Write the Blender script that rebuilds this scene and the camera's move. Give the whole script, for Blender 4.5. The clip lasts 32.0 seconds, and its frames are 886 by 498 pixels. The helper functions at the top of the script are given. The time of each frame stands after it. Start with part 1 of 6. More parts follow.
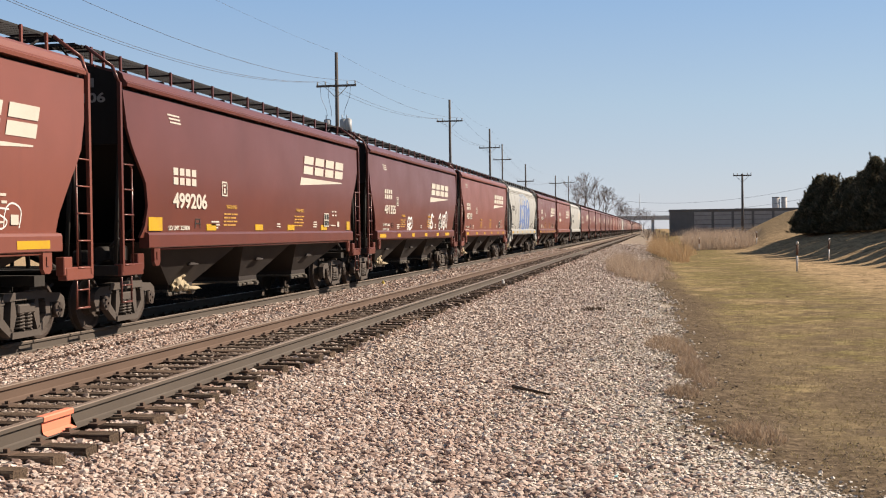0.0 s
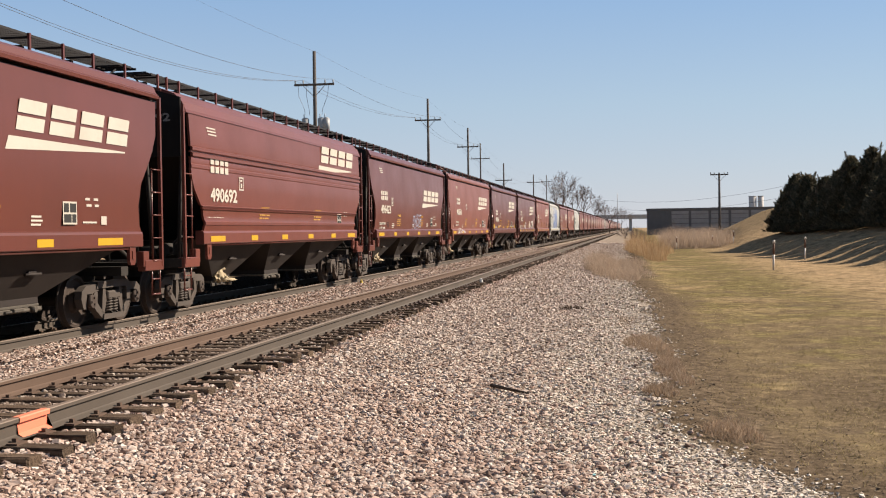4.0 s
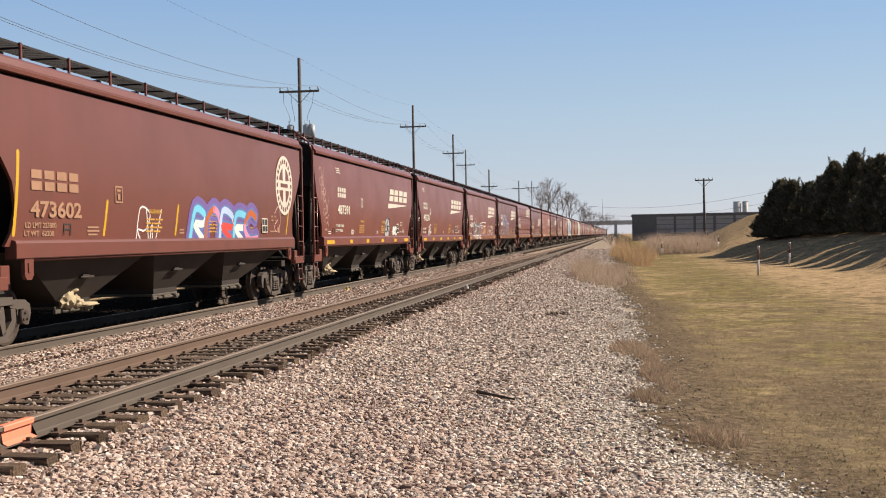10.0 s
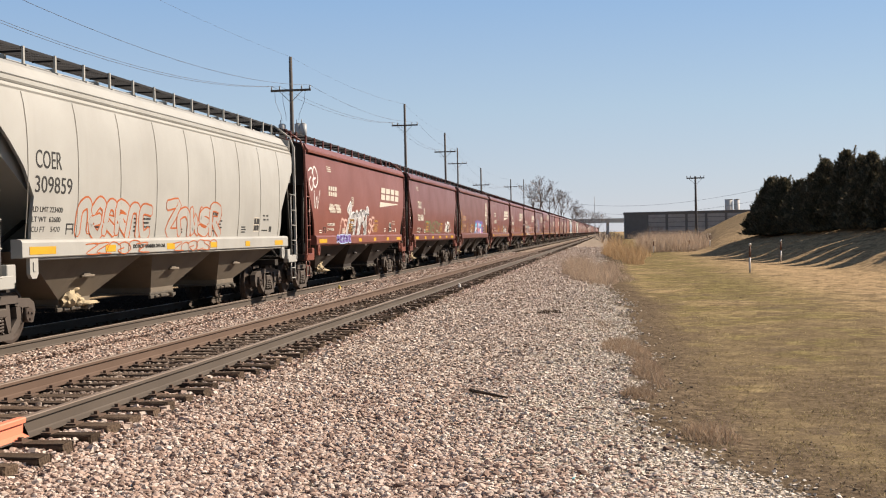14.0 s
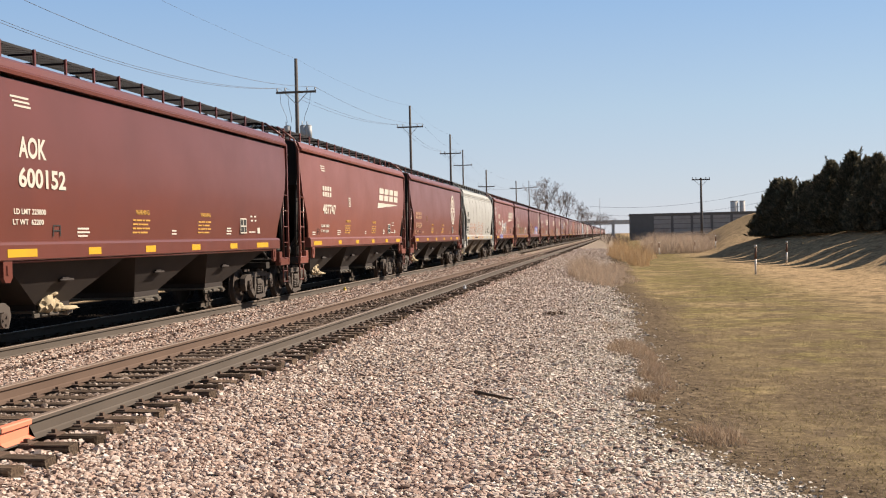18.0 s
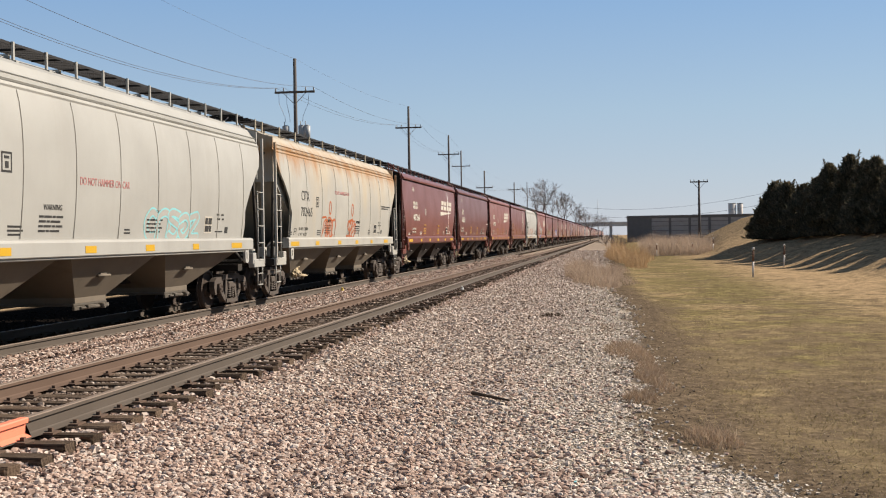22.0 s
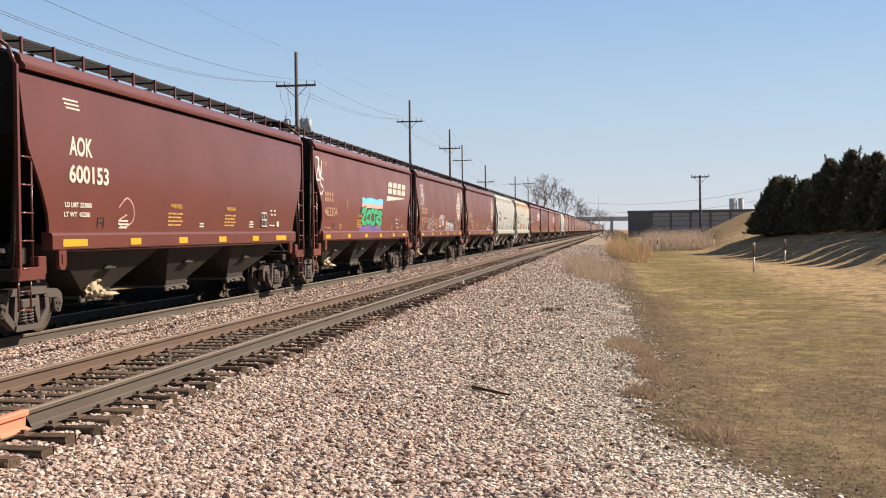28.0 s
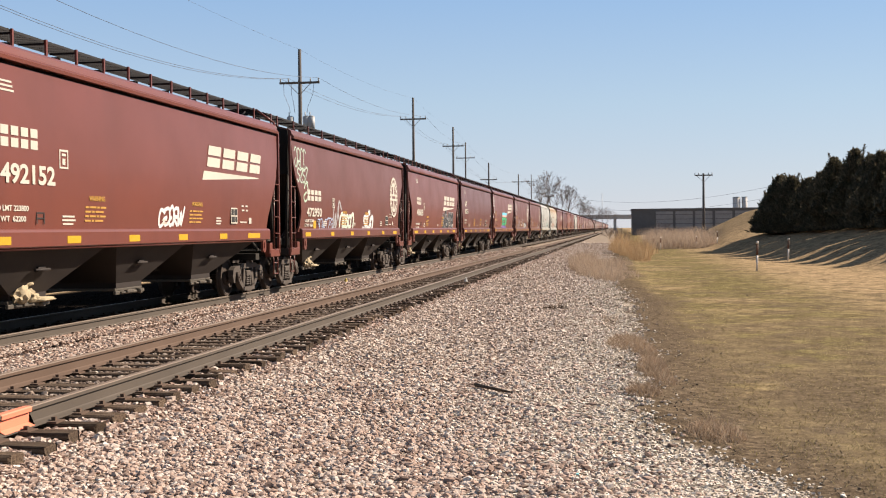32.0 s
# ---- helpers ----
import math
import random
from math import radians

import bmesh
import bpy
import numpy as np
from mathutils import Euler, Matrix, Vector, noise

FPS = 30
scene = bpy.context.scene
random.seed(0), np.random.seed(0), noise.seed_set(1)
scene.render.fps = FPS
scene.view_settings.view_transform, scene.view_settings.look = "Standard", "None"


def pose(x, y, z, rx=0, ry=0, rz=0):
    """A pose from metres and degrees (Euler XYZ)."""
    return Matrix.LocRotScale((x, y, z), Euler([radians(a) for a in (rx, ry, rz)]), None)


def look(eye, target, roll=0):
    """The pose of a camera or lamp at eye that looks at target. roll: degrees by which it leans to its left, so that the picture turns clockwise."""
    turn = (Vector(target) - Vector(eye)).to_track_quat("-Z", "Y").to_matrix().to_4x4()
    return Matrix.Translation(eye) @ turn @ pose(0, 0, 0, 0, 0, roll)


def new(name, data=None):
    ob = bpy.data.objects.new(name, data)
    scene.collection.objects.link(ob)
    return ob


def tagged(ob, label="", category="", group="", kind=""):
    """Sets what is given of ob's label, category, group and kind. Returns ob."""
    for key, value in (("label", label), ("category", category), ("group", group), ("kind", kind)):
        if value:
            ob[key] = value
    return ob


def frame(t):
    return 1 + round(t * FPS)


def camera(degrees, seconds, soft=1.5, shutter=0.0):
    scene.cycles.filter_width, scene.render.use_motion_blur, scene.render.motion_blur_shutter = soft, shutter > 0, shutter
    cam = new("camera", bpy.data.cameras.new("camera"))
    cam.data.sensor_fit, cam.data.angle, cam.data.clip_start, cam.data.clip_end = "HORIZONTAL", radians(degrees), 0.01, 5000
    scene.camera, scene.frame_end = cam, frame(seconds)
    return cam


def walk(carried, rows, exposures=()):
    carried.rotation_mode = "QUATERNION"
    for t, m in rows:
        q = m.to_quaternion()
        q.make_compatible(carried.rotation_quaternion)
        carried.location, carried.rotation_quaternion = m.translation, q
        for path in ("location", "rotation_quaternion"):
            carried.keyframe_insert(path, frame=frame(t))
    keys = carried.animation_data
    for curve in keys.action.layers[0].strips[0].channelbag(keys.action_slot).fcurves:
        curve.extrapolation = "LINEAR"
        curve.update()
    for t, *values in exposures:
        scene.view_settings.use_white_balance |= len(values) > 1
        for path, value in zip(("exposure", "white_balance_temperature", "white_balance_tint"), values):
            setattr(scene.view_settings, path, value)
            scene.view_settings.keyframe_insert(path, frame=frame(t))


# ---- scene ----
# ---------------------------------------------------------------- camera
EYE = (0.0, 0.0, 1.582)
cam = camera(41.3, 32.0, soft=1.1)
# seconds, yaw to the left of the track, pitch, roll
PATH = [
    (0, 10.227, -0.849, -0.819),
    (0.5, 10.160, -0.825, -0.926),
    (1, 10.035, -0.874, -0.847),
    (1.5, 9.781, -0.903, -0.751),
    (2, 9.647, -0.891, -0.732),
    (3, 9.416, -0.898, -0.721),
    (3.5, 9.282, -0.920, -0.814),
    (5.5, 8.948, -0.784, -0.837),
    (6, 8.893, -0.697, -0.906),
    (7, 8.799, -0.646, -1.014),
    (8, 8.651, -0.610, -1.062),
    (9, 8.547, -0.624, -1.091),
    (10, 8.467, -0.609, -1.063),
    (11, 8.341, -0.638, -1.087),
    (12, 8.236, -0.669, -1.145),
    (13, 8.135, -0.675, -1.187),
    (14, 8.086, -0.687, -1.230),
    (14.5, 8.042, -0.700, -1.260),
    (16.5, 8.273, -0.626, -1.152),
    (17, 8.403, -0.607, -1.132),
    (18, 8.343, -0.601, -1.249),
    (19, 8.305, -0.590, -1.212),
    (20, 8.303, -0.601, -1.085),
    (21, 8.276, -0.554, -0.933),
    (22, 8.232, -0.563, -0.928),
    (23, 8.203, -0.659, -1.007),
    (24, 8.193, -0.726, -0.983),
    (25, 8.228, -0.752, -0.818),
    (25.5, 8.228, -0.731, -0.788),
    (27.5, 8.271, -0.806, -0.708),
    (28, 8.271, -0.848, -0.709),
    (29, 8.302, -0.920, -0.789),
    (30, 8.332, -0.926, -0.892),
    (31, 8.404, -0.930, -0.709),
    (32, 8.423, -0.963, -0.561),
]


def aim(yaw, pitch, roll):
    y, p = radians(yaw), radians(pitch)
    ahead = Vector((-math.sin(y) * math.cos(p), math.cos(y) * math.cos(p), math.sin(p)))
    return look(EYE, Vector(EYE) + 10 * ahead, roll)


walk(cam, [(t, aim(a, b, c)) for t, a, b, c in PATH], [(0, 0.97, 6800, 13), (14, 0.99, 6800, 13), (18, 1.05, 6780, 13), (20, 1.05, 6760, 13), (21, 1.03, 6720, 12.5), (22, 0.87, 6600, 11), (23, 1.0, 6600, 11), (25, 1.07, 6680, 12), (28, 1.08, 6780, 13), (32, 1.09, 6800, 13)])

# ---------------------------------------------------------------- sky and sun
SUN_ELEVATION, SUN_TURN = radians(35), radians(58)   # turn: to the right of the track's direction
world = bpy.data.worlds.new("sky")
scene.world = world
world.use_nodes = True
wt = world.node_tree
sky = wt.nodes.new("ShaderNodeTexSky")
sky.sky_type = "NISHITA"
sky.sun_disc = False
sky.sun_elevation, sky.sun_rotation = SUN_ELEVATION, SUN_TURN
sky.altitude, sky.air_density, sky.dust_density, sky.ozone_density = 0, 1.0, 0.05, 3.0
tone = wt.nodes.new("ShaderNodeMix")
tone.data_type, tone.blend_type = "RGBA", "MULTIPLY"
tone.inputs[0].default_value = 1.0
tone.inputs[7].default_value = (0.95, 1.02, 1.035, 1)
wt.links.new(sky.outputs[0], tone.inputs[6])
# thin haze evens the sky out: half of it follows height alone
up = wt.nodes.new("ShaderNodeSeparateXYZ")
wt.links.new(wt.nodes.new("ShaderNodeTexCoord").outputs["Generated"], up.inputs[0])
haze = wt.nodes.new("ShaderNodeValToRGB")
for k, (height, colour) in enumerate(((0.0, (0.495, 0.535, 0.655)), (0.05, (0.450, 0.530, 0.660)), (0.105, (0.388, 0.520, 0.672)), (0.20, (0.258, 0.432, 0.690)), (0.5, (0.190, 0.275, 0.400)), (1.0, (0.125, 0.180, 0.280)))):
    stop = haze.color_ramp.elements[k] if k < 2 else haze.color_ramp.elements.new(0.9)
    stop.position, stop.color = height, (*colour, 1)
wt.links.new(up.outputs[2], haze.inputs[0])
bright = wt.nodes.new("ShaderNodeMix")
bright.data_type, bright.blend_type = "RGBA", "MULTIPLY"
bright.inputs[0].default_value = 1.0
bright.inputs[7].default_value = (9.8, 9.8, 9.8, 1)
wt.links.new(haze.outputs[0], bright.inputs[6])
veil = wt.nodes.new("ShaderNodeMix")
veil.data_type = "RGBA"
veil.inputs[0].default_value = 0.8
wt.links.new(tone.outputs[2], veil.inputs[6])
wt.links.new(bright.outputs[2], veil.inputs[7])
wt.links.new(veil.outputs[2], wt.nodes["Background"].inputs[0])
wt.nodes["Background"].inputs[1].default_value = 0.057
sun = new("sun", bpy.data.lights.new("sun", "SUN"))
sun.data.energy, sun.data.angle, sun.data.color = 5.3, radians(0.53), (1.0, 0.885, 0.745)
sun.matrix_world = look((60, 120, 90), (60 - math.sin(SUN_TURN) * math.cos(SUN_ELEVATION) * 10, 120 - math.cos(SUN_TURN) * math.cos(SUN_ELEVATION) * 10, 90 - math.sin(SUN_ELEVATION) * 10))

# ---------------------------------------------------------------- materials
def nodes_of(name):
    m = bpy.data.materials.new(name)
    m.use_nodes = True
    t = m.node_tree
    return m, t, t.nodes["Principled BSDF"]


def noise_node(t, coord, scale, detail=4.0, rough=0.55, stretch=None):
    n = t.nodes.new("ShaderNodeTexNoise")
    n.inputs["Scale"].default_value, n.inputs["Detail"].default_value, n.inputs["Roughness"].default_value = scale, detail, rough
    if stretch:
        mp = t.nodes.new("ShaderNodeMapping")
        mp.inputs["Scale"].default_value = stretch
        t.links.new(coord, mp.inputs[0])
        coord = mp.outputs[0]
    t.links.new(coord, n.inputs["Vector"])
    return n.outputs["Fac"]


def ramp(t, fac, stops):
    r = t.nodes.new("ShaderNodeValToRGB")
    e = r.color_ramp.elements
    while len(e) < len(stops):
        e.new(0.5)
    for el, (p, c) in zip(e, stops):
        el.position, el.color = p, (*c, 1) if len(c) == 3 else c
    t.links.new(fac, r.inputs[0])
    return r.outputs[0]


def mixed(t, fac, a, b, kind="MIX"):
    m = t.nodes.new("ShaderNodeMix")
    m.data_type, m.blend_type = "RGBA", kind
    for socket, value in ((m.inputs[0], fac), (m.inputs[6], a), (m.inputs[7], b)):
        if hasattr(value, "links"):
            t.links.new(value, socket)
        elif isinstance(value, (int, float)):
            socket.default_value = value
        else:
            socket.default_value = (*value, 1)
    return m.outputs[2]


def bumped(t, p, height, strength, distance):
    b = t.nodes.new("ShaderNodeBump")
    b.inputs["Strength"].default_value, b.inputs["Distance"].default_value = strength, distance
    t.links.new(height, b.inputs["Height"])
    t.links.new(b.outputs[0], p.inputs["Normal"])


def shade(c, k):
    return tuple(min(1.0, v * k) for v in c)


def paint(name, base, worn=None, rough=0.5, streak=0.35, metal=0.0, grain=60.0, bump=0.002, scale=0.7, vary=0.0, gloss=0.3):
    """Weathered paint or plain matter: large blotches, vertical streaks, fine grain."""
    m, t, p = nodes_of(name)
    co = t.nodes.new("ShaderNodeTexCoord").outputs["Object"]
    worn = worn or shade(base, 0.6)
    blotch = noise_node(t, co, scale, 5)
    c = mixed(t, ramp(t, blotch, [(0.35, (0, 0, 0)), (0.75, (1, 1, 1))]), base, shade(base, 0.82))
    if streak:
        s = noise_node(t, co, 2.2, 6, 0.65, (1, 1, 0.06))
        c = mixed(t, ramp(t, s, [(0.52, (0, 0, 0)), (0.8, (streak, streak, streak))]), c, worn)
    fine = noise_node(t, co, grain, 3)
    c = mixed(t, ramp(t, fine, [(0.3, (0.12, 0.12, 0.12)), (0.6, (0, 0, 0))]), c, worn)
    if vary:
        info = t.nodes.new("ShaderNodeObjectInfo")
        v = ramp(t, info.outputs["Random"], [(0, (1 - vary,) * 3), (1, (1 + vary,) * 3)])
        c = mixed(t, 1.0, c, v, "MULTIPLY")
    t.links.new(c, p.inputs["Base Color"])
    r = t.nodes.new("ShaderNodeMapRange")
    r.inputs[3].default_value, r.inputs[4].default_value = rough - 0.08, rough + 0.12
    t.links.new(blotch, r.inputs[0])
    t.links.new(r.outputs[0], p.inputs["Roughness"])
    p.inputs["Metallic"].default_value = metal
    p.inputs["Specular IOR Level"].default_value = gloss
    if bump:
        bumped(t, p, fine, 0.4, bump)
    return m


def timber(name, base, pale):
    """Old creosoted timber: grain and splits along x, a tone of its own for each piece."""
    m, t, p = nodes_of(name)
    co = t.nodes.new("ShaderNodeTexCoord").outputs["Object"]
    info = t.nodes.new("ShaderNodeObjectInfo")
    grain = noise_node(t, co, 30, 8, 0.75, (0.06, 1.6, 1.6))
    blotch = noise_node(t, co, 2.4, 6, 0.7)
    c = mixed(t, ramp(t, blotch, [(0.38, (0, 0, 0)), (0.68, (0.8, 0.8, 0.8))]), base, pale)
    c = mixed(t, ramp(t, grain, [(0.40, (0.9, 0.9, 0.9)), (0.52, (0, 0, 0))]), c, shade(base, 0.3))
    v = ramp(t, info.outputs["Random"], [(0, (0.6, 0.58, 0.56)), (0.6, (1, 1, 1)), (1, (1.45, 1.4, 1.35))])
    t.links.new(mixed(t, 1.0, c, v, "MULTIPLY"), p.inputs["Base Color"])
    p.inputs["Roughness"].default_value = 0.95
    p.inputs["Specular IOR Level"].default_value = 0.08
    bumped(t, p, grain, 0.9, 0.012)
    return m


def island(name, stops, rough=0.85, grain=40.0, bump=0.004, thin=0.0):
    """Loose pieces, each with a tone of its own."""
    m, t, p = nodes_of(name)
    g = t.nodes.new("ShaderNodeNewGeometry")
    co = t.nodes.new("ShaderNodeTexCoord").outputs["Object"]
    c = ramp(t, g.outputs["Random Per Island"], stops)
    fine = noise_node(t, co, grain, 4)
    c = mixed(t, ramp(t, fine, [(0.35, (0.22, 0.22, 0.22)), (0.6, (0, 0, 0))]), c, (0.06, 0.048, 0.039))
    t.links.new(c, p.inputs["Base Color"])
    p.inputs["Roughness"].default_value = rough
    p.inputs["Specular IOR Level"].default_value = 0.15
    if bump:
        bumped(t, p, fine, 0.5, bump)
    if thin:
        # thin blades let light through
        tr, mx = t.nodes.new("ShaderNodeBsdfTranslucent"), t.nodes.new("ShaderNodeMixShader")
        t.links.new(c, tr.inputs[0])
        mx.inputs[0].default_value = thin
        t.links.new(p.outputs[0], mx.inputs[1])
        t.links.new(tr.outputs[0], mx.inputs[2])
        t.links.new(mx.outputs[0], t.nodes["Material Output"].inputs[0])
    return m


RED = {
    "deep": paint("deep brown-red car paint", (0.112, 0.034, 0.025), (0.071, 0.024, 0.02), 0.30, 0.45, gloss=0.34),
    "red": paint("brown-red car paint", (0.138, 0.042, 0.03), (0.086, 0.029, 0.023), 0.32, 0.45, gloss=0.34),
    "faded": paint("faded red car paint", (0.171, 0.055, 0.038), (0.108, 0.037, 0.03), 0.36, 0.45, gloss=0.34),
    "brown": paint("chalky brown car paint", (0.122, 0.041, 0.03), (0.076, 0.03, 0.024), 0.36, 0.45, gloss=0.34),
    "white": paint("cream-white car paint", (0.294, 0.294, 0.274), (0.206, 0.192, 0.166), 0.5, 0.3),
    "tan": paint("dirty cream car paint", (0.309, 0.303, 0.272), (0.217, 0.197, 0.165), 0.5, 0.35),
}


def rusted(name, base):
    """Cream paint with rust creeping down in streaks from the eaves."""
    m = base.copy()
    m.name = name
    t = m.node_tree
    p = t.nodes["Principled BSDF"]
    before = p.inputs["Base Color"].links[0].from_socket
    co = t.nodes.new("ShaderNodeTexCoord").outputs["Object"]
    sep = t.nodes.new("ShaderNodeSeparateXYZ")
    t.links.new(co, sep.inputs[0])
    tall = t.nodes.new("ShaderNodeMapRange")
    tall.inputs[1].default_value, tall.inputs[2].default_value = 3.0, 4.6
    t.links.new(sep.outputs[2], tall.inputs[0])
    run = ramp(t, tall.outputs[0], [(0.05, (0, 0, 0)), (0.40, (0.45, 0.45, 0.45)), (0.60, (1, 1, 1)), (0.72, (0.75, 0.75, 0.75)), (0.85, (0.3, 0.3, 0.3))])
    streaks = noise_node(t, co, 1.5, 7, 0.7, (1, 1, 0.16))
    add = t.nodes.new("ShaderNodeMath")
    add.operation = "MULTIPLY_ADD"
    add.inputs[1].default_value = 0.34
    t.links.new(run, add.inputs[0])
    t.links.new(streaks, add.inputs[2])
    mask = ramp(t, add.outputs[0], [(0.62, (0, 0, 0)), (0.74, (0.4, 0.4, 0.4)), (0.86, (0.95, 0.95, 0.95))])
    rust = mixed(t, noise_node(t, co, 5, 5), (0.20, 0.092, 0.030), (0.31, 0.178, 0.074))
    # a wider yellow stain below it
    low = t.nodes.new("ShaderNodeMapRange")
    low.inputs[1].default_value, low.inputs[2].default_value = 2.2, 4.2
    t.links.new(sep.outputs[2], low.inputs[0])
    wide = t.nodes.new("ShaderNodeMath")
    wide.operation = "MULTIPLY_ADD"
    wide.inputs[1].default_value = 0.3
    t.links.new(low.outputs[0], wide.inputs[0])
    t.links.new(noise_node(t, co, 0.8, 5, 0.6, (1, 1, 0.35)), wide.inputs[2])
    stain = ramp(t, wide.outputs[0], [(0.60, (0, 0, 0)), (0.82, (0.5, 0.5, 0.5))])
    t.links.new(mixed(t, mask, mixed(t, stain, before, (0.35, 0.275, 0.165)), rust), p.inputs["Base Color"])
    return m


RED["tan"] = rusted("rust-streaked cream car paint", RED["tan"])
UNDER = paint("dusty dark underframe", (0.02, 0.017, 0.014), (0.043, 0.034, 0.027), 0.8, 0.5, grain=25)
# Hopper sheets: grime plus the underside's shade, painted as one dark brown.
HOPPER = paint("grimy brown hopper sheet darkened as underside shade", (0.019, 0.013, 0.0105), (0.010, 0.0075, 0.0065), 0.7, 0.6)
HOPPER_TAN = paint("grimy tan hopper sheet", (0.122, 0.101, 0.076), (0.061, 0.049, 0.037), 0.7, 0.6)
STEEL = paint("dusty cast steel", (0.066, 0.053, 0.044), (0.029, 0.023, 0.019), 0.75, 0.4, 0.0, 30)
TREAD = paint("rolled wheel steel", (0.054, 0.04, 0.032), (0.025, 0.019, 0.017), 0.6, 0.0, 0.2, 40)
# Walkway grating: its shaded underside is painted in as near black.
GRATE = paint("galvanised grating blackened as shaded underside", (0.012, 0.011, 0.011), (0.022, 0.019, 0.019), 0.6, 0.0, 0.3)
GATE = paint("galvanised outlet gate", (0.10, 0.088, 0.072), (0.05, 0.042, 0.034), 0.5, 0.3, 0.4)
DUST = paint("spilt grain dust", (0.331, 0.274, 0.18), (0.202, 0.158, 0.101), 0.95, 0.0, grain=30, bump=0.01)
LETTER = paint("white stencil paint", (0.432, 0.403, 0.346), (0.288, 0.238, 0.202), 0.6, 0.3, grain=35)
INK = paint("black stencil paint", (0.018, 0.018, 0.018), (0.034, 0.03, 0.027), 0.75, 0.2)
FADED_LETTER = paint("faded tan stencil paint", (0.259, 0.144, 0.086), (0.144, 0.058, 0.043), 0.7, 0.5, grain=25)
# Red cars' end sheets and holds, near black to paint in their shade.
SHADED_ENDS = paint("end sheet blackened as shade", (0.009, 0.007, 0.006), (0.016, 0.012, 0.011), 0.85, 0.5, grain=25)
SEAM = paint("thin grey dirt in a weld seam", (0.144, 0.137, 0.119), (0.079, 0.072, 0.061), 0.8, 0.5)
# End lettering: white stencil paint with the ends' shade put into its colour.
DIM_LETTER = paint("stencil paint dimmed as end shade", (0.24, 0.225, 0.21), (0.036, 0.029, 0.029), 0.8, 0.5)
AMBER = paint("yellow reflective sheet", (0.44, 0.262, 0.012), (0.187, 0.094, 0.022), 0.45, 0.6)
YELLOW = paint("yellow stencil paint", (0.36, 0.194, 0.036), (0.216, 0.101, 0.036), 0.6, 0.2)
RAIL_SIDE = paint("rusty rail side", (0.094, 0.06, 0.042), (0.047, 0.032, 0.024), 0.85, 0.0, 0.0, 45)
RAIL_GREY = paint("dusty grey rail side", (0.070, 0.056, 0.044), (0.034, 0.026, 0.021), 0.8, 0.0, 0.0, 45)
RAIL_TOP = paint("worn rail head", (0.166, 0.126, 0.097), (0.108, 0.079, 0.058), 0.6, 0.0, 0.1, 60, 0.0)
TIE = timber("weathered creosoted tie", (0.066, 0.046, 0.033), (0.125, 0.096, 0.072))
ORANGE = paint("orange survey paint", (0.66, 0.195, 0.115), (0.48, 0.17, 0.10), 0.6, 0.2)
POLE = paint("grey weathered pole wood", (0.092, 0.082, 0.075), (0.045, 0.039, 0.036), 0.9, 0.4)
WIRE = paint("grey overhead wire", (0.09, 0.095, 0.105), None, 0.6, 0.0)
CAN = paint("grey transformer paint", (0.30, 0.315, 0.325), (0.20, 0.20, 0.20), 0.5)
STONE = island("pink and grey ballast", [(0, (0.136, 0.092, 0.074)), (0.25, (0.315, 0.221, 0.176)), (0.5, (0.419, 0.308, 0.252)), (0.75, (0.415, 0.340, 0.291)), (1, (0.587, 0.508, 0.445))])
GRIMED = island("grimed brown ballast in the track", [(0, (0.085, 0.060, 0.046)), (0.4, (0.16, 0.118, 0.092)), (0.75, (0.24, 0.19, 0.155)), (1, (0.40, 0.34, 0.285))])
# Ballast under the train, near black to paint in the train's shade.
SHADE_STONE = island("ballast blackened as train shade", [(0, (0.006, 0.006, 0.005)), (0.5, (0.012, 0.01, 0.009)), (1, (0.024, 0.02, 0.017))])
SHADE_STONE.node_tree.nodes["Principled BSDF"].inputs["Specular IOR Level"].default_value = 0.0
PALE_STONE = island("pale buff ballast", [(0, (0.150, 0.112, 0.090)), (0.25, (0.345, 0.262, 0.210)), (0.5, (0.465, 0.368, 0.302)), (0.75, (0.490, 0.415, 0.352)), (1, (0.650, 0.575, 0.500))])
CRUMB = island("dark soil crumbs", [(0, (0.075, 0.056, 0.041)), (0.5, (0.14, 0.107, 0.075)), (0.85, (0.22, 0.175, 0.122)), (1, (0.38, 0.31, 0.225))])
CHIP = island("pale limestone chippings", [(0, (0.233, 0.194, 0.148)), (0.3, (0.420, 0.357, 0.287)), (0.6, (0.544, 0.474, 0.396)), (1, (0.700, 0.637, 0.559))])
STRAW = island("dry straw-coloured grass", [(0, (0.235, 0.172, 0.125)), (0.5, (0.36, 0.272, 0.202)), (1, (0.48, 0.392, 0.306))], 0.9, 5, 0, 0.45)
WEED = island("withered pinkish weeds", [(0, (0.205, 0.141, 0.097)), (0.5, (0.312, 0.228, 0.158)), (1, (0.42, 0.33, 0.24))], 0.9, 5, 0, 0.4)
DEAD = island("dead brown weed", [(0, (0.036, 0.026, 0.019)), (1, (0.115, 0.079, 0.054))], 0.9, 5, 0, 0.2)
RUSSET = island("russet dry prairie grass", [(0, (0.24, 0.148, 0.075)), (0.5, (0.37, 0.245, 0.135)), (1, (0.48, 0.355, 0.215))], 0.9, 5, 0, 0.45)
LAWN = island("dormant lawn blades", [(0, (0.092, 0.072, 0.036)), (0.4, (0.168, 0.137, 0.062)), (0.7, (0.250, 0.202, 0.099)), (1, (0.420, 0.345, 0.205))], 0.9, 5, 0, 0.45)
CEDAR = island("dark cedar foliage", [(0, (0.028, 0.031, 0.021)), (0.45, (0.070, 0.068, 0.045)), (0.8, (0.16, 0.137, 0.088)), (1, (0.30, 0.24, 0.165))], 0.8, 8, 0, 0.3)
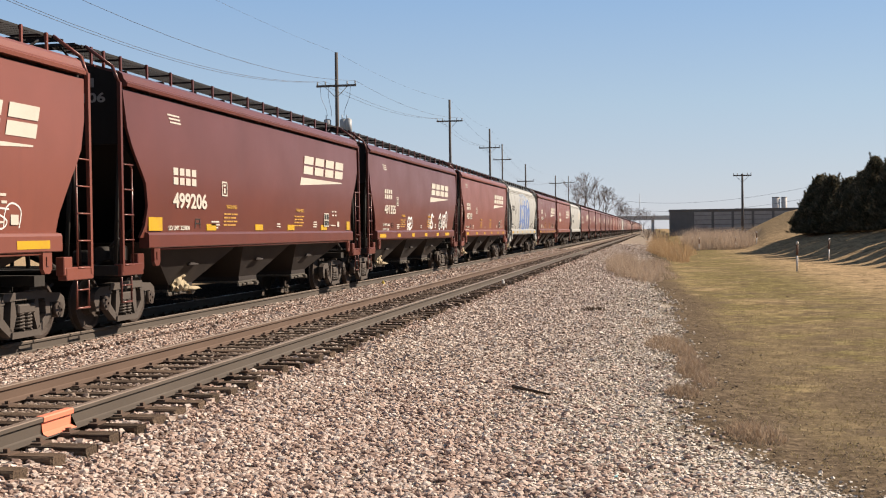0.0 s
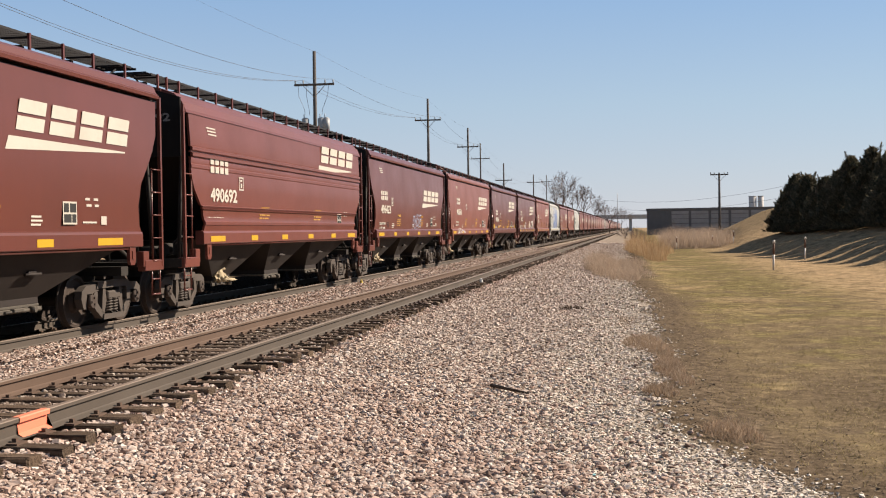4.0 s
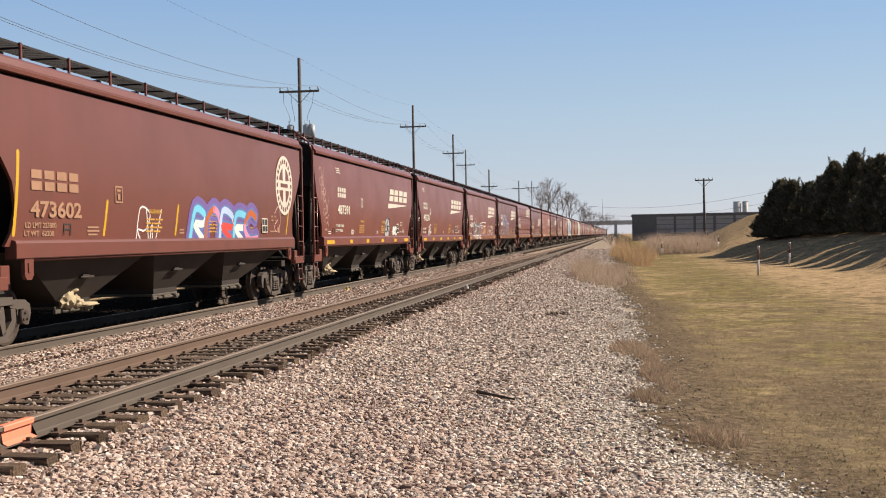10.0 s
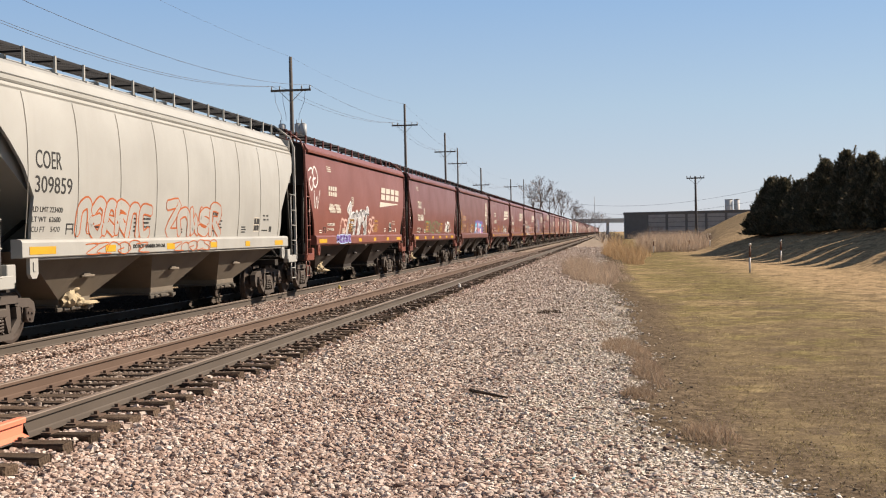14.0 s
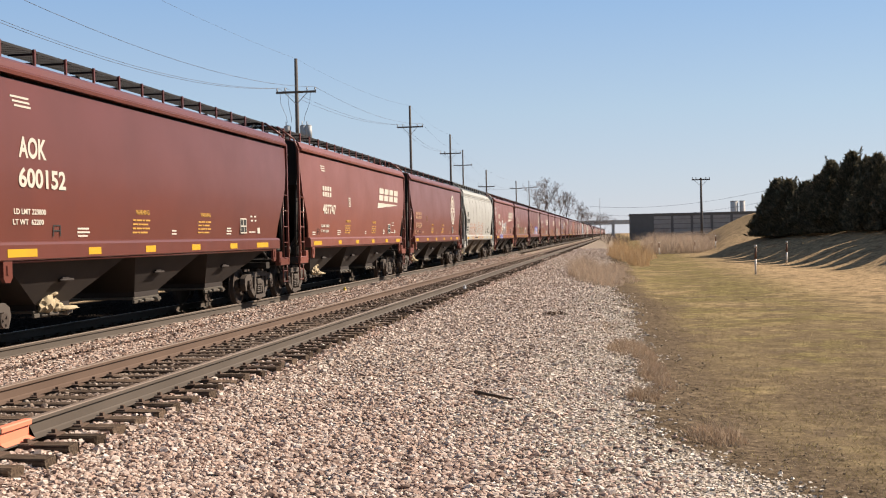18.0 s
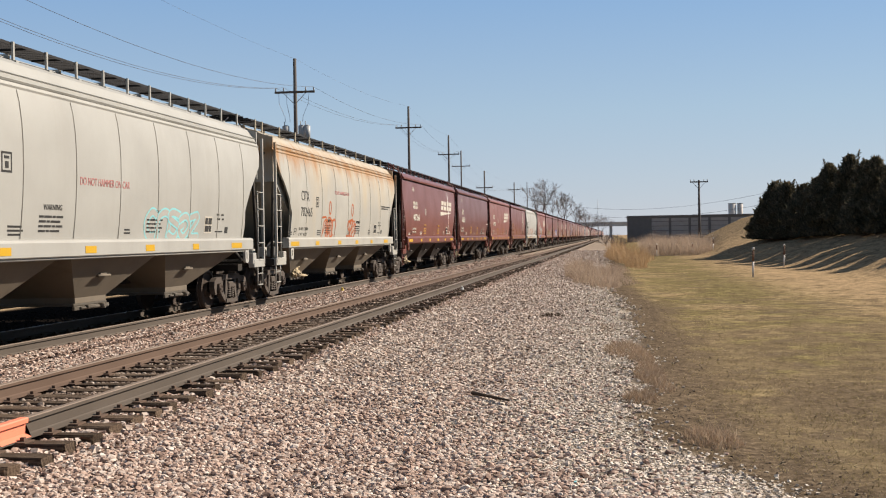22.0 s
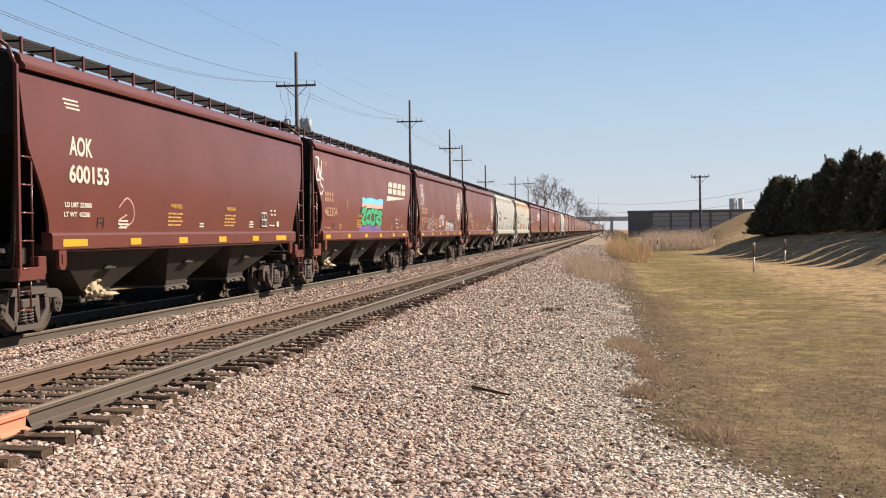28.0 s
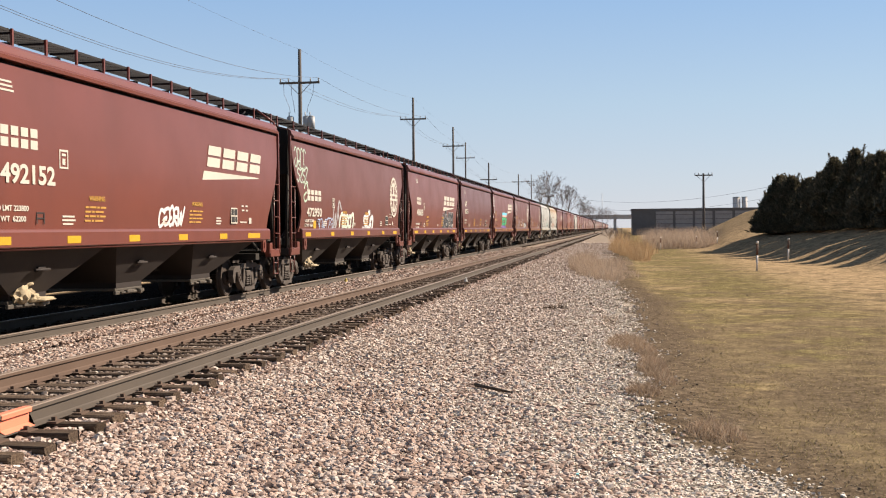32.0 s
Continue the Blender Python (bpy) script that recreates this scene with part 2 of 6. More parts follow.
BARK = paint("grey-brown bark", (0.072, 0.054, 0.04), None, 0.95, 0.3)
TWIG = paint("bare grey twigs", (0.187, 0.151, 0.137), None, 0.95, 0.0)

# ---------------------------------------------------------------- mesh helpers
def mesh_of(name, bm):
    me = bpy.data.meshes.new(name)
    bm.normal_update()
    bm.to_mesh(me)
    bm.free()
    return me


def box(bm, x0, x1, y0, y1, z0, z1, bevel=0.0):
    v = [bm.verts.new((x, y, z)) for z in (z0, z1) for y in (y0, y1) for x in (x0, x1)]
    f = [bm.faces.new([v[i] for i in q]) for q in ((0, 2, 3, 1), (4, 5, 7, 6), (0, 1, 5, 4), (2, 6, 7, 3), (0, 4, 6, 2), (1, 3, 7, 5))]
    if bevel:
        edges = {e for q in f for e in q.edges}
        bmesh.ops.bevel(bm, geom=list(edges), offset=bevel, segments=1, affect="EDGES", profile=0.5)


def tube(bm, a, b, r, n=8, r2=None):
    a, b = Vector(a), Vector(b)
    q = (b - a).to_track_quat("Z", "Y")
    rings = []
    for p, rad in ((a, r), (b, r if r2 is None else r2)):
        rings.append([bm.verts.new(p + q @ Vector((rad * math.cos(k * math.tau / n), rad * math.sin(k * math.tau / n), 0))) for k in range(n)])
    for k in range(n):
        f = bm.faces.new((rings[0][k], rings[0][(k + 1) % n], rings[1][(k + 1) % n], rings[1][k]))
        f.smooth = n > 5
    bm.faces.new(rings[0][::-1])
    bm.faces.new(rings[1])


def prism(bm, outline, axis, lo, hi):
    """A flat outline of (u, v) pushed along an axis. x: (y, z), y: (x, z), z: (x, y)."""
    def at(u, v, w):
        return {"x": (w, u, v), "y": (u, w, v), "z": (u, v, w)}[axis]
    a = [bm.verts.new(at(u, v, lo)) for u, v in outline]
    b = [bm.verts.new(at(u, v, hi)) for u, v in outline]
    n = len(outline)
    bm.faces.new(a[::-1])
    bm.faces.new(b)
    for k in range(n):
        bm.faces.new((a[k], a[(k + 1) % n], b[(k + 1) % n], b[k]))
    bmesh.ops.recalc_face_normals(bm, faces=bm.faces[:])


def sweep(bm, rings, close=True, caps=True):
    """Skin over rings of points of equal count."""
    vs = [[bm.verts.new(p) for p in r] for r in rings]
    n = len(vs[0])
    for a, b in zip(vs, vs[1:]):
        for k in range(n if close else n - 1):
            bm.faces.new((a[k], a[(k + 1) % n], b[(k + 1) % n], b[k]))
    if caps and close:
        bm.faces.new(vs[0][::-1])
        bm.faces.new(vs[-1])
    bmesh.ops.recalc_face_normals(bm, faces=bm.faces[:])
    return vs


def rounded(bm, limit=0.5):
    """Smooth shading, with edges kept where faces meet at a sharp angle."""
    for f in bm.faces:
        f.smooth = True
    for e in bm.edges:
        e.smooth = len(e.link_faces) == 2 and e.calc_face_angle(0) < limit


def part(name, bm, material, parent, label="", m=None):
    """One mesh object under a thing or a part; bm may be a finished mesh."""
    me = bm if isinstance(bm, bpy.types.Mesh) else mesh_of(name, bm)
    ob = new(name, me)
    if not me.materials:
        me.materials.append(material)
    elif me.materials[0] is not material:
        ob.material_slots[0].link = "OBJECT"
        ob.material_slots[0].material = material
    ob.parent = parent
    if m is not None:
        ob.matrix_basis = m
    return tagged(ob, label)


def thing(name, label, category, group="", kind="", m=None):
    ob = new(name)
    ob.empty_display_size = 0.2
    if m is not None:
        ob.matrix_basis = m
    return tagged(ob, label, category, group, kind)


def single(name, bm, material, label, category, group="", kind="", m=None):
    me = bm if isinstance(bm, bpy.types.Mesh) else mesh_of(name, bm)
    ob = new(name, me)
    if not me.materials:
        me.materials.append(material)
    if m is not None:
        ob.matrix_basis = m
    return tagged(ob, label, category, group, kind)


def soup(name, verts, faces):
    me = bpy.data.meshes.new(name)
    me.from_pydata(verts.tolist() if hasattr(verts, "tolist") else verts, [], faces.tolist() if hasattr(faces, "tolist") else faces)
    me.update()
    return me


# ---------------------------------------------------------------- ground
NEAR_TRACK, TRAIN_TRACK = -6.06, -10.24
HEAD = 0.755


def tie_rows(centre):
    """Where the ties lie: y, sideways offset, turn."""
    rng, y, out = random.Random(round(centre * 10)), 3.0, []
    while y < 420:
        out.append((y, rng.gauss(0, 0.035), rng.gauss(0, 0.8)))
        y += 0.515 + rng.gauss(0, 0.022)
    return out


def smooth(a, b, v):
    k = min(1.0, max(0.0, (v - a) / (b - a)))
    return k * k * (3 - 2 * k)


def ground_height(x, y):
    bed = -0.235
    if x < -18:
        z = bed - 0.5 * smooth(-18, -22, x)
    elif x < -4.95:
        z = bed - 0.02
    else:
        z = bed - 0.02 - 0.07 * smooth(-4.95, -4.6, x) - 0.03 * smooth(-4.5, -3.0, x) - 0.10 * smooth(0.2, 1.6, x) + 0.05 * smooth(2.5, 6, x)
    slope = 0.24 + 0.24 * smooth(100, 135, y)
    foot = 6.4 + 0.07 * max(0.0, 100 - y) + 0.056 * max(0.0, y - 104)
    rise = max(0.0, x - foot)
    z += min(4.3, slope * rise * smooth(0, 3.5, rise)) * smooth(12, 40, y) * (1 - smooth(190, 260, y))
    far = smooth(60, 200, abs(x)) * 0.4
    if -4.3 < x < 60 and y < 200:
        z += 0.02 * noise.noise((x * 0.9, y * 0.9, 0)) * smooth(-4.3, -3.5, x)
    return z - far


def spread(stops):
    out = []
    for a, b, step in stops:
        n = max(1, round((b - a) / step))
        out += [a + (b - a) * k / n for k in range(n)]
    return out + [stops[-1][1]]


def build_ground():
    xs = spread([(-2500, -400, 700), (-400, -60, 60), (-60, -16, 6), (-16, -12, 0.5), (-12, -5, 1.0), (-5, 4, 0.3), (4, 26, 0.6), (26, 60, 4), (60, 400, 60), (400, 2500, 700)])
    ys = spread([(-900, -60, 300), (-60, 0, 6), (0, 50, 0.5), (50, 130, 1.6), (130, 280, 6), (280, 900, 60), (900, 4500, 600)])
    verts = [(x, y, ground_height(x, y)) for y in ys for x in xs]
    n = len(xs)
    faces = [(j * n + i, j * n + i + 1, (j + 1) * n + i + 1, (j + 1) * n + i) for j in range(len(ys) - 1) for i in range(n - 1)]
    me = soup("ground", verts, faces)
    for p in me.polygons:
        p.use_smooth = True
    m, t, p = nodes_of("gravel, bare soil and dormant lawn")
    co = t.nodes.new("ShaderNodeTexCoord").outputs["Object"]
    sep = t.nodes.new("ShaderNodeSeparateXYZ")
    t.links.new(co, sep.inputs[0])

    def math_node(op, a, b):
        k = t.nodes.new("ShaderNodeMath")
        k.operation = op
        for s, v in zip(k.inputs, (a, b)):
            if hasattr(v, "links"):
                t.links.new(v, s)
            else:
                s.default_value = v
        return k.outputs[0]

    def band(lo, hi, v):
        r = t.nodes.new("ShaderNodeMapRange")
        r.interpolation_type = "SMOOTHSTEP"
        t.links.new(v, r.inputs[0])
        r.inputs[1].default_value, r.inputs[2].default_value = lo, hi
        return r.outputs[0]

    wav = noise_node(t, co, 0.55, 6, 0.6)
    wavy = math_node("ADD", sep.outputs[0], math_node("MULTIPLY", math_node("SUBTRACT", wav, 0.5), 1.8))
    # the verge bends towards the track in the distance and away from it close by
    bend = math_node("ADD", wavy, math_node("MULTIPLY", band(30, 48, sep.outputs[1]), 0.7))
    bend = math_node("SUBTRACT", bend, math_node("MULTIPLY", band(11.8, 9.0, sep.outputs[1]), 1.1))
    g1, g2, g3 = noise_node(t, co, 9, 6, 0.7), noise_node(t, co, 28, 5, 0.7), noise_node(t, co, 0.8, 5, 0.6)
    gravel = ramp(t, g2, [(0.3, (0.091, 0.069, 0.057)), (0.5, (0.250, 0.195, 0.156)), (0.72, (0.431, 0.355, 0.299))])
    grey = ramp(t, g2, [(0.3, (0.126, 0.101, 0.083)), (0.5, (0.291, 0.250, 0.204)), (0.72, (0.458, 0.404, 0.341))])
    gravel = mixed(t, band(-2.4, -0.6, wavy), gravel, grey)
    gravel = mixed(t, math_node("MULTIPLY", band(70, 200, sep.outputs[1]), 0.75), gravel, mixed(t, wav, (0.15, 0.124, 0.098), (0.29, 0.247, 0.2)))
    soil = ramp(t, g1, [(0.28, (0.036, 0.028, 0.021)), (0.5, (0.098, 0.075, 0.054)), (0.72, (0.200, 0.156, 0.110))])
    l1, l2 = noise_node(t, co, 0.35, 6, 0.65), noise_node(t, co, 3.0, 6, 0.7)
    lawn = ramp(t, l2, [(0.3, (0.072, 0.059, 0.030)), (0.5, (0.146, 0.121, 0.059)), (0.7, (0.226, 0.190, 0.096))])
    tan = ramp(t, l2, [(0.3, (0.183, 0.130, 0.078)), (0.52, (0.318, 0.232, 0.142)), (0.72, (0.436, 0.325, 0.208))])
    lawn = mixed(t, ramp(t, l1, [(0.48, (0, 0, 0)), (0.74, (1, 1, 1))]), lawn, tan)
    lawn = mixed(t, band(4.2, 8.0, wavy), lawn, tan)
    l3 = noise_node(t, co, 45, 4, 0.8)
    fleck = ramp(t, l3, [(0.3, (0.5, 0.48, 0.44)), (0.52, (1, 1, 1)), (0.72, (1.5, 1.45, 1.3))])
    l4 = noise_node(t, co, 6.5, 8, 0.85)
    drift = noise_node(t, co, 0.75, 7, 0.72)
    near = t.nodes.new("ShaderNodeMapRange")
    t.links.new(sep.outputs[1], near.inputs[0])
    near.inputs[1].default_value, near.inputs[2].default_value, near.inputs[3].default_value, near.inputs[4].default_value = 11, 42, 0.17, -0.04
    lawn = mixed(t, ramp(t, math_node("SUBTRACT", drift, near.outputs[0]), [(0.40, (0.9, 0.9, 0.9)), (0.5, (0, 0, 0))]), lawn, mixed(t, l2, (0.094, 0.071, 0.046), (0.209, 0.162, 0.104)))
    tuft = ramp(t, l4, [(0.32, (0.5, 0.47, 0.43)), (0.5, (1, 1, 1)), (0.68, (1.4, 1.36, 1.25))])
    fleck = mixed(t, 1.0, fleck, tuft, "MULTIPLY")
    lawn = mixed(t, 1.0, lawn, fleck, "MULTIPLY")
    clod = noise_node(t, co, 1.7, 9, 0.78)
    lawn = mixed(t, ramp(t, clod, [(0.40, (0.75, 0.75, 0.75)), (0.47, (0, 0, 0))]), lawn, mixed(t, l4, (0.04, 0.03, 0.02), (0.122, 0.094, 0.061)))
    lawn = mixed(t, ramp(t, clod, [(0.55, (0, 0, 0)), (0.62, (0.55, 0.55, 0.55))]), lawn, mixed(t, l4, (0.144, 0.114, 0.061), (0.317, 0.248, 0.144)))
    bare = noise_node(t, co, 1.3, 6, 0.7)
    lawn = mixed(t, ramp(t, bare, [(0.53, (0, 0, 0)), (0.66, (0.8, 0.8, 0.8))]), lawn, soil)
    soil = mixed(t, 1.0, soil, fleck, "MULTIPLY")
    c = mixed(t, band(0.0, 0.42, bend), gravel, soil)
    c = mixed(t, band(1.0, 1.9, bend), c, lawn)
    # a worn patch in the lawn
    off = math_node("SUBTRACT", sep.outputs[0], 2.7)
    way = math_node("MULTIPLY", math_node("SUBTRACT", sep.outputs[1], 14.4), 0.42)
    out = math_node("SQRT", math_node("ADD", math_node("MULTIPLY", off, off), math_node("MULTIPLY", way, way)), 0.0)
    out = math_node("ADD", out, math_node("MULTIPLY", math_node("SUBTRACT", l2, 0.5), 1.6))
    c = mixed(t, math_node("MULTIPLY", band(1.35, 0.5, out), 0.7), c, soil)
    # near-black strip paints the train's shade onto the ground under and behind it
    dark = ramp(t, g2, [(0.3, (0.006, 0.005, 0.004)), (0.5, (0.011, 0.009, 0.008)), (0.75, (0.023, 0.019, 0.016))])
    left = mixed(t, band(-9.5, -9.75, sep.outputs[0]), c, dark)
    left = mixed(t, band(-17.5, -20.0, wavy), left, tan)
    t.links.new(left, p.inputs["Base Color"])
    p.inputs["Roughness"].default_value = 0.95
    p.inputs["Specular IOR Level"].default_value = 0.0
    hb = mixed(t, band(0.3, 1.0, bend), g2, l2)
    bumped(t, p, hb, 0.8, 0.035)
    ob = new("ground", me)
    me.materials.append(m)
    return tagged(ob, "gravel verge, bare soil and dormant mown lawn rising to a bank", "ground", kind="structure")


ground = build_ground()


def stones(name, count, region, size, material, label, seed, keep=None, round_ones=False, lift=0.0, flat_ones=True):
    """Angular stones strewn over the ground, one mesh."""
    rng = np.random.default_rng(seed)
    base = np.array([(x, y, z) for z in (-1, 1) for y in (-1, 1) for x in (-1, 1)], float) * 0.62
    quads = np.array([(0, 2, 3, 1), (4, 5, 7, 6), (0, 1, 5, 4), (2, 6, 7, 3), (0, 4, 6, 2), (1, 3, 7, 5)])
    if round_ones:
        g = (1 + 5 ** 0.5) / 2
        base = np.array([(-1, g, 0), (1, g, 0), (-1, -g, 0), (1, -g, 0), (0, -1, g), (0, 1, g), (0, -1, -g), (0, 1, -g), (g, 0, -1), (g, 0, 1), (-g, 0, -1), (-g, 0, 1)]) * 0.5
        quads = np.array([(0, 11, 5), (0, 5, 1), (0, 1, 7), (0, 7, 10), (0, 10, 11), (1, 5, 9), (5, 11, 4), (11, 10, 2), (10, 7, 6), (7, 1, 8),
                          (3, 9, 4), (3, 4, 2), (3, 2, 6), (3, 6, 8), (3, 8, 9), (4, 9, 5), (2, 4, 11), (6, 2, 10), (8, 6, 7), (9, 8, 1)])
    corners = len(base)
    xy = region(rng, count)
    if keep is not None:
        xy = xy[[keep(x, y) for x, y in xy]]
    n = len(xy)
    s = size(rng, xy)
    v = base[None] + rng.normal(0, 0.14, (n, corners, 3))
    v *= (rng.uniform(0.68, 1.12, (n, 1, 3)) * s[:, None, None])
    ang = rng.uniform(0, math.tau, (n, 2))
    ca, sa, cb, sb = np.cos(ang[:, 0]), np.sin(ang[:, 0]), np.cos(ang[:, 1]), np.sin(ang[:, 1])
    x, y, z = v[..., 0].copy(), v[..., 1].copy(), v[..., 2].copy()
    y, z = y * ca[:, None] - z * sa[:, None], y * sa[:, None] + z * ca[:, None]
    x, y = x * cb[:, None] - y * sb[:, None], x * sb[:, None] + y * cb[:, None]
    z *= 0.68 if flat_ones else 0.85
    h = np.array([ground_height(a, b) for a, b in xy]) + s * rng.uniform(0.05, 0.5, n) + lift
    v = np.stack([x + xy[:, :1], y + xy[:, 1:], z + h[:, None]], -1).reshape(-1, 3)
    f = (np.arange(n)[:, None, None] * corners + quads[None]).reshape(-1, quads.shape[1])
    return single(name, soup(name, v, f), material, label, "gravel", kind="stuff")


def fan(y0, y1, x0, x1, power=1.8):
    """Places thinning out with distance."""
    def region(rng, n):
        u = rng.uniform(0, 1, n)
        a = power - 1
        y = (y0 ** -a + u * (y1 ** -a - y0 ** -a)) ** (-1 / a)
        return np.stack([rng.uniform(x0, x1, n), y], -1)
    return region


def on_verge(x, y):
    edge = 0.38 + 1.1 * smooth(11.8, 9.0, y) - 0.7 * smooth(30, 48, y) + 0.4 * noise.noise((x * 0.55, y * 0.55, 4)) + 0.3 * noise.noise((x * 2, y * 2, 9))
    fray = math.sin(x * 917.3 + y * 311.7) * math.sin(x * 421.1 - y * 733.9)
    return x < edge + 0.5 * fray * abs(fray)


def stone_size(rng, xy):
    return rng.uniform(0.017, 0.037, len(xy)) * (1 + 0.013 * np.maximum(0, xy[:, 1] - 14)) * np.where(rng.uniform(0, 1, len(xy)) > 0.95, 1.5, 1)


def chip_size(rng, xy):
    return rng.uniform(0.013, 0.026, len(xy)) * (1 + 0.02 * np.maximum(0, xy[:, 1] - 12))


TIE_Y = np.array([r[0] for r in tie_rows(NEAR_TRACK)])


def off_ties(x, y):
    """Clear of the tie tops and the rails' feet."""
    if abs(abs(x - NEAR_TRACK) - HEAD) < 0.09:
        return False
    return abs(x - NEAR_TRACK) > 1.33 or np.abs(TIE_Y - y).min() > 0.10 or (int(x * 977) + int(y * 613)) % 9 == 0


def chance(x, y):
    """A number between 0 and 1 that jumps from place to place."""
    return math.sin(x * 917.3 + y * 311.7) * 43758.5 % 1.0


def chippy(x, y):
    """How much of the gravel is fine chippings: none by the track, all of it at the verge."""
    return smooth(-2.3, 0.4, x + 0.5 * noise.noise((x * 0.7, y * 0.5, 2)) - 0.8 * smooth(11.5, 9.0, y))


def coarse(x, y):
    return off_ties(x, y) and on_verge(x, y) and chance(x, y) > chippy(x, y) * 0.93


def buff(x, y):
    """How much of the ballast is paler and less pink, farther along the line."""
    return chance(x + 3.7, y) < 0.95 * smooth(10, 21, y)


def fine(x, y):
    return on_verge(x, y) and chance(x, y) < 0.12 + chippy(x, y) and chance(y, x) > 0.55 * smooth(-0.9, 0.5, x - 1.1 * smooth(11.8, 9.0, y) + 0.7 * noise.noise((x, y * 0.6, 3)))


BALLAST = "loose pink and grey crushed ballast stones beside the track"
CHIPS = "pale limestone chippings thinning out towards the grass"
stones("ballast_stones", 44000, fan(6.5, 17, -4.9, 1.2, 1.3), stone_size, STONE, BALLAST, 1, lambda x, y: coarse(x, y) and not buff(x, y), True)
stones("ballast_stones", 78000, fan(11, 150, -4.9, 0.5, 1.75), stone_size, PALE_STONE, "loose pale buff crushed ballast stones farther along the track", 11, lambda x, y: coarse(x, y) and buff(x, y))
stones("ballast_stones", 14000, fan(8, 18, -7.4, -5.22, 1.3), stone_size, GRIMED, "grimed brown ballast packed between the ties", 12, off_ties, True, 0.038)
stones("ballast_stones", 20000, fan(17, 110, -7.4, -5.2, 1.6), stone_size, GRIMED, "grimed brown ballast packed between the ties", 13, off_ties, False, 0.042)
stones("ballast_stones", 56000, fan(12, 110, -9.4, -4.9), stone_size, STONE, "pink and grey ballast packed between the ties", 2, off_ties, False, 0.01)
stones("ballast_stones", 8000, fan(8, 110, -5.22, -4.6, 1.6), stone_size, STONE, "pink and grey ballast banked against the tie ends", 15, off_ties, False, 0.03)
stones("ballast_stones", 11000, fan(12, 110, -9.40, -8.75, 1.7), stone_size, STONE, "pink and grey ballast heaped over the tie ends", 16, lambda x, y: chance(x, y) > 0.04, False, 0.07)
stones("ballast_stones", 8000, fan(13, 70, -15.5, -9.62), stone_size, SHADE_STONE, "ballast blackened as the shade beneath the train", 3)
stones("gravel_chippings", 56000, fan(6.5, 17, -2.4, 2.4, 1.3), chip_size, CHIP, CHIPS, 4, fine)
stones("gravel_chippings", 26000, fan(16.5, 80, -2.4, 1.2), chip_size, CHIP, CHIPS, 14, fine)



def crumby(x, y):
    """Crumbs gather in the bare strip beside the gravel and thin out over the lawn."""
    edge = 0.5 + 1.1 * smooth(11.8, 9.0, y) - 0.7 * smooth(30, 48, y)
    heap = 0.5 + noise.noise((x * 1.1, y * 0.7, 12)) + 0.5 * noise.noise((x * 3.1, y * 2.3, 5))
    return x > edge and chance(x, y) < heap * (1 - 0.95 * smooth(0.7, 1.8, x - edge))


stones("soil_crumbs", 18000, fan(7.5, 42, 0.0, 6.5, 1.6), lambda g, b: g.uniform(0.005, 0.013, len(b)) * (1 + 0.015 * np.maximum(0, b[:, 1] - 12)) * np.where(g.uniform(0, 1, len(b)) > 0.985, 1.8, 1), CRUMB, "dark soil crumbs and dead leaf bits beside the gravel", 17, crumby)

# ---------------------------------------------------------------- tracks
RAIL_OUTLINE = [(-0.075, -0.186), (0.075, -0.186), (0.075, -0.176), (0.022, -0.158), (0.010, -0.145), (0.010, -0.052), (0.037, -0.040),
                (0.037, -0.008), (0.030, 0.0), (-0.030, 0.0), (-0.037, -0.008), (-0.037, -0.040), (-0.010, -0.052), (-0.010, -0.145), (-0.022, -0.158), (-0.075, -0.176)]
TIE_TOP = -0.192


def rail_mesh(side, top):
    bm = bmesh.new()
    prism(bm, RAIL_OUTLINE, "y", -40, 1900)
    me = mesh_of("rail", bm)
    me.materials.append(side)
    me.materials.append(top)
    for p in me.polygons:
        p.material_index = 1 if p.normal.z > 0.6 and p.center.z > -0.02 else 0
    return me


def tie_mesh(seed):
    rng = random.Random(seed)
    bm = bmesh.new()
    box(bm, -1.295, 1.295, -0.112, 0.112, -0.17, 0, 0.012)
    for v in bm.verts:
        v.co += Vector((rng.uniform(-0.02, 0.02), rng.uniform(-0.008, 0.008), rng.uniform(-0.006, 0.006)))
    me = mesh_of("tie", bm)
    me.materials.append(TIE)
    return me


TIES = [tie_mesh(k) for k in range(6)]


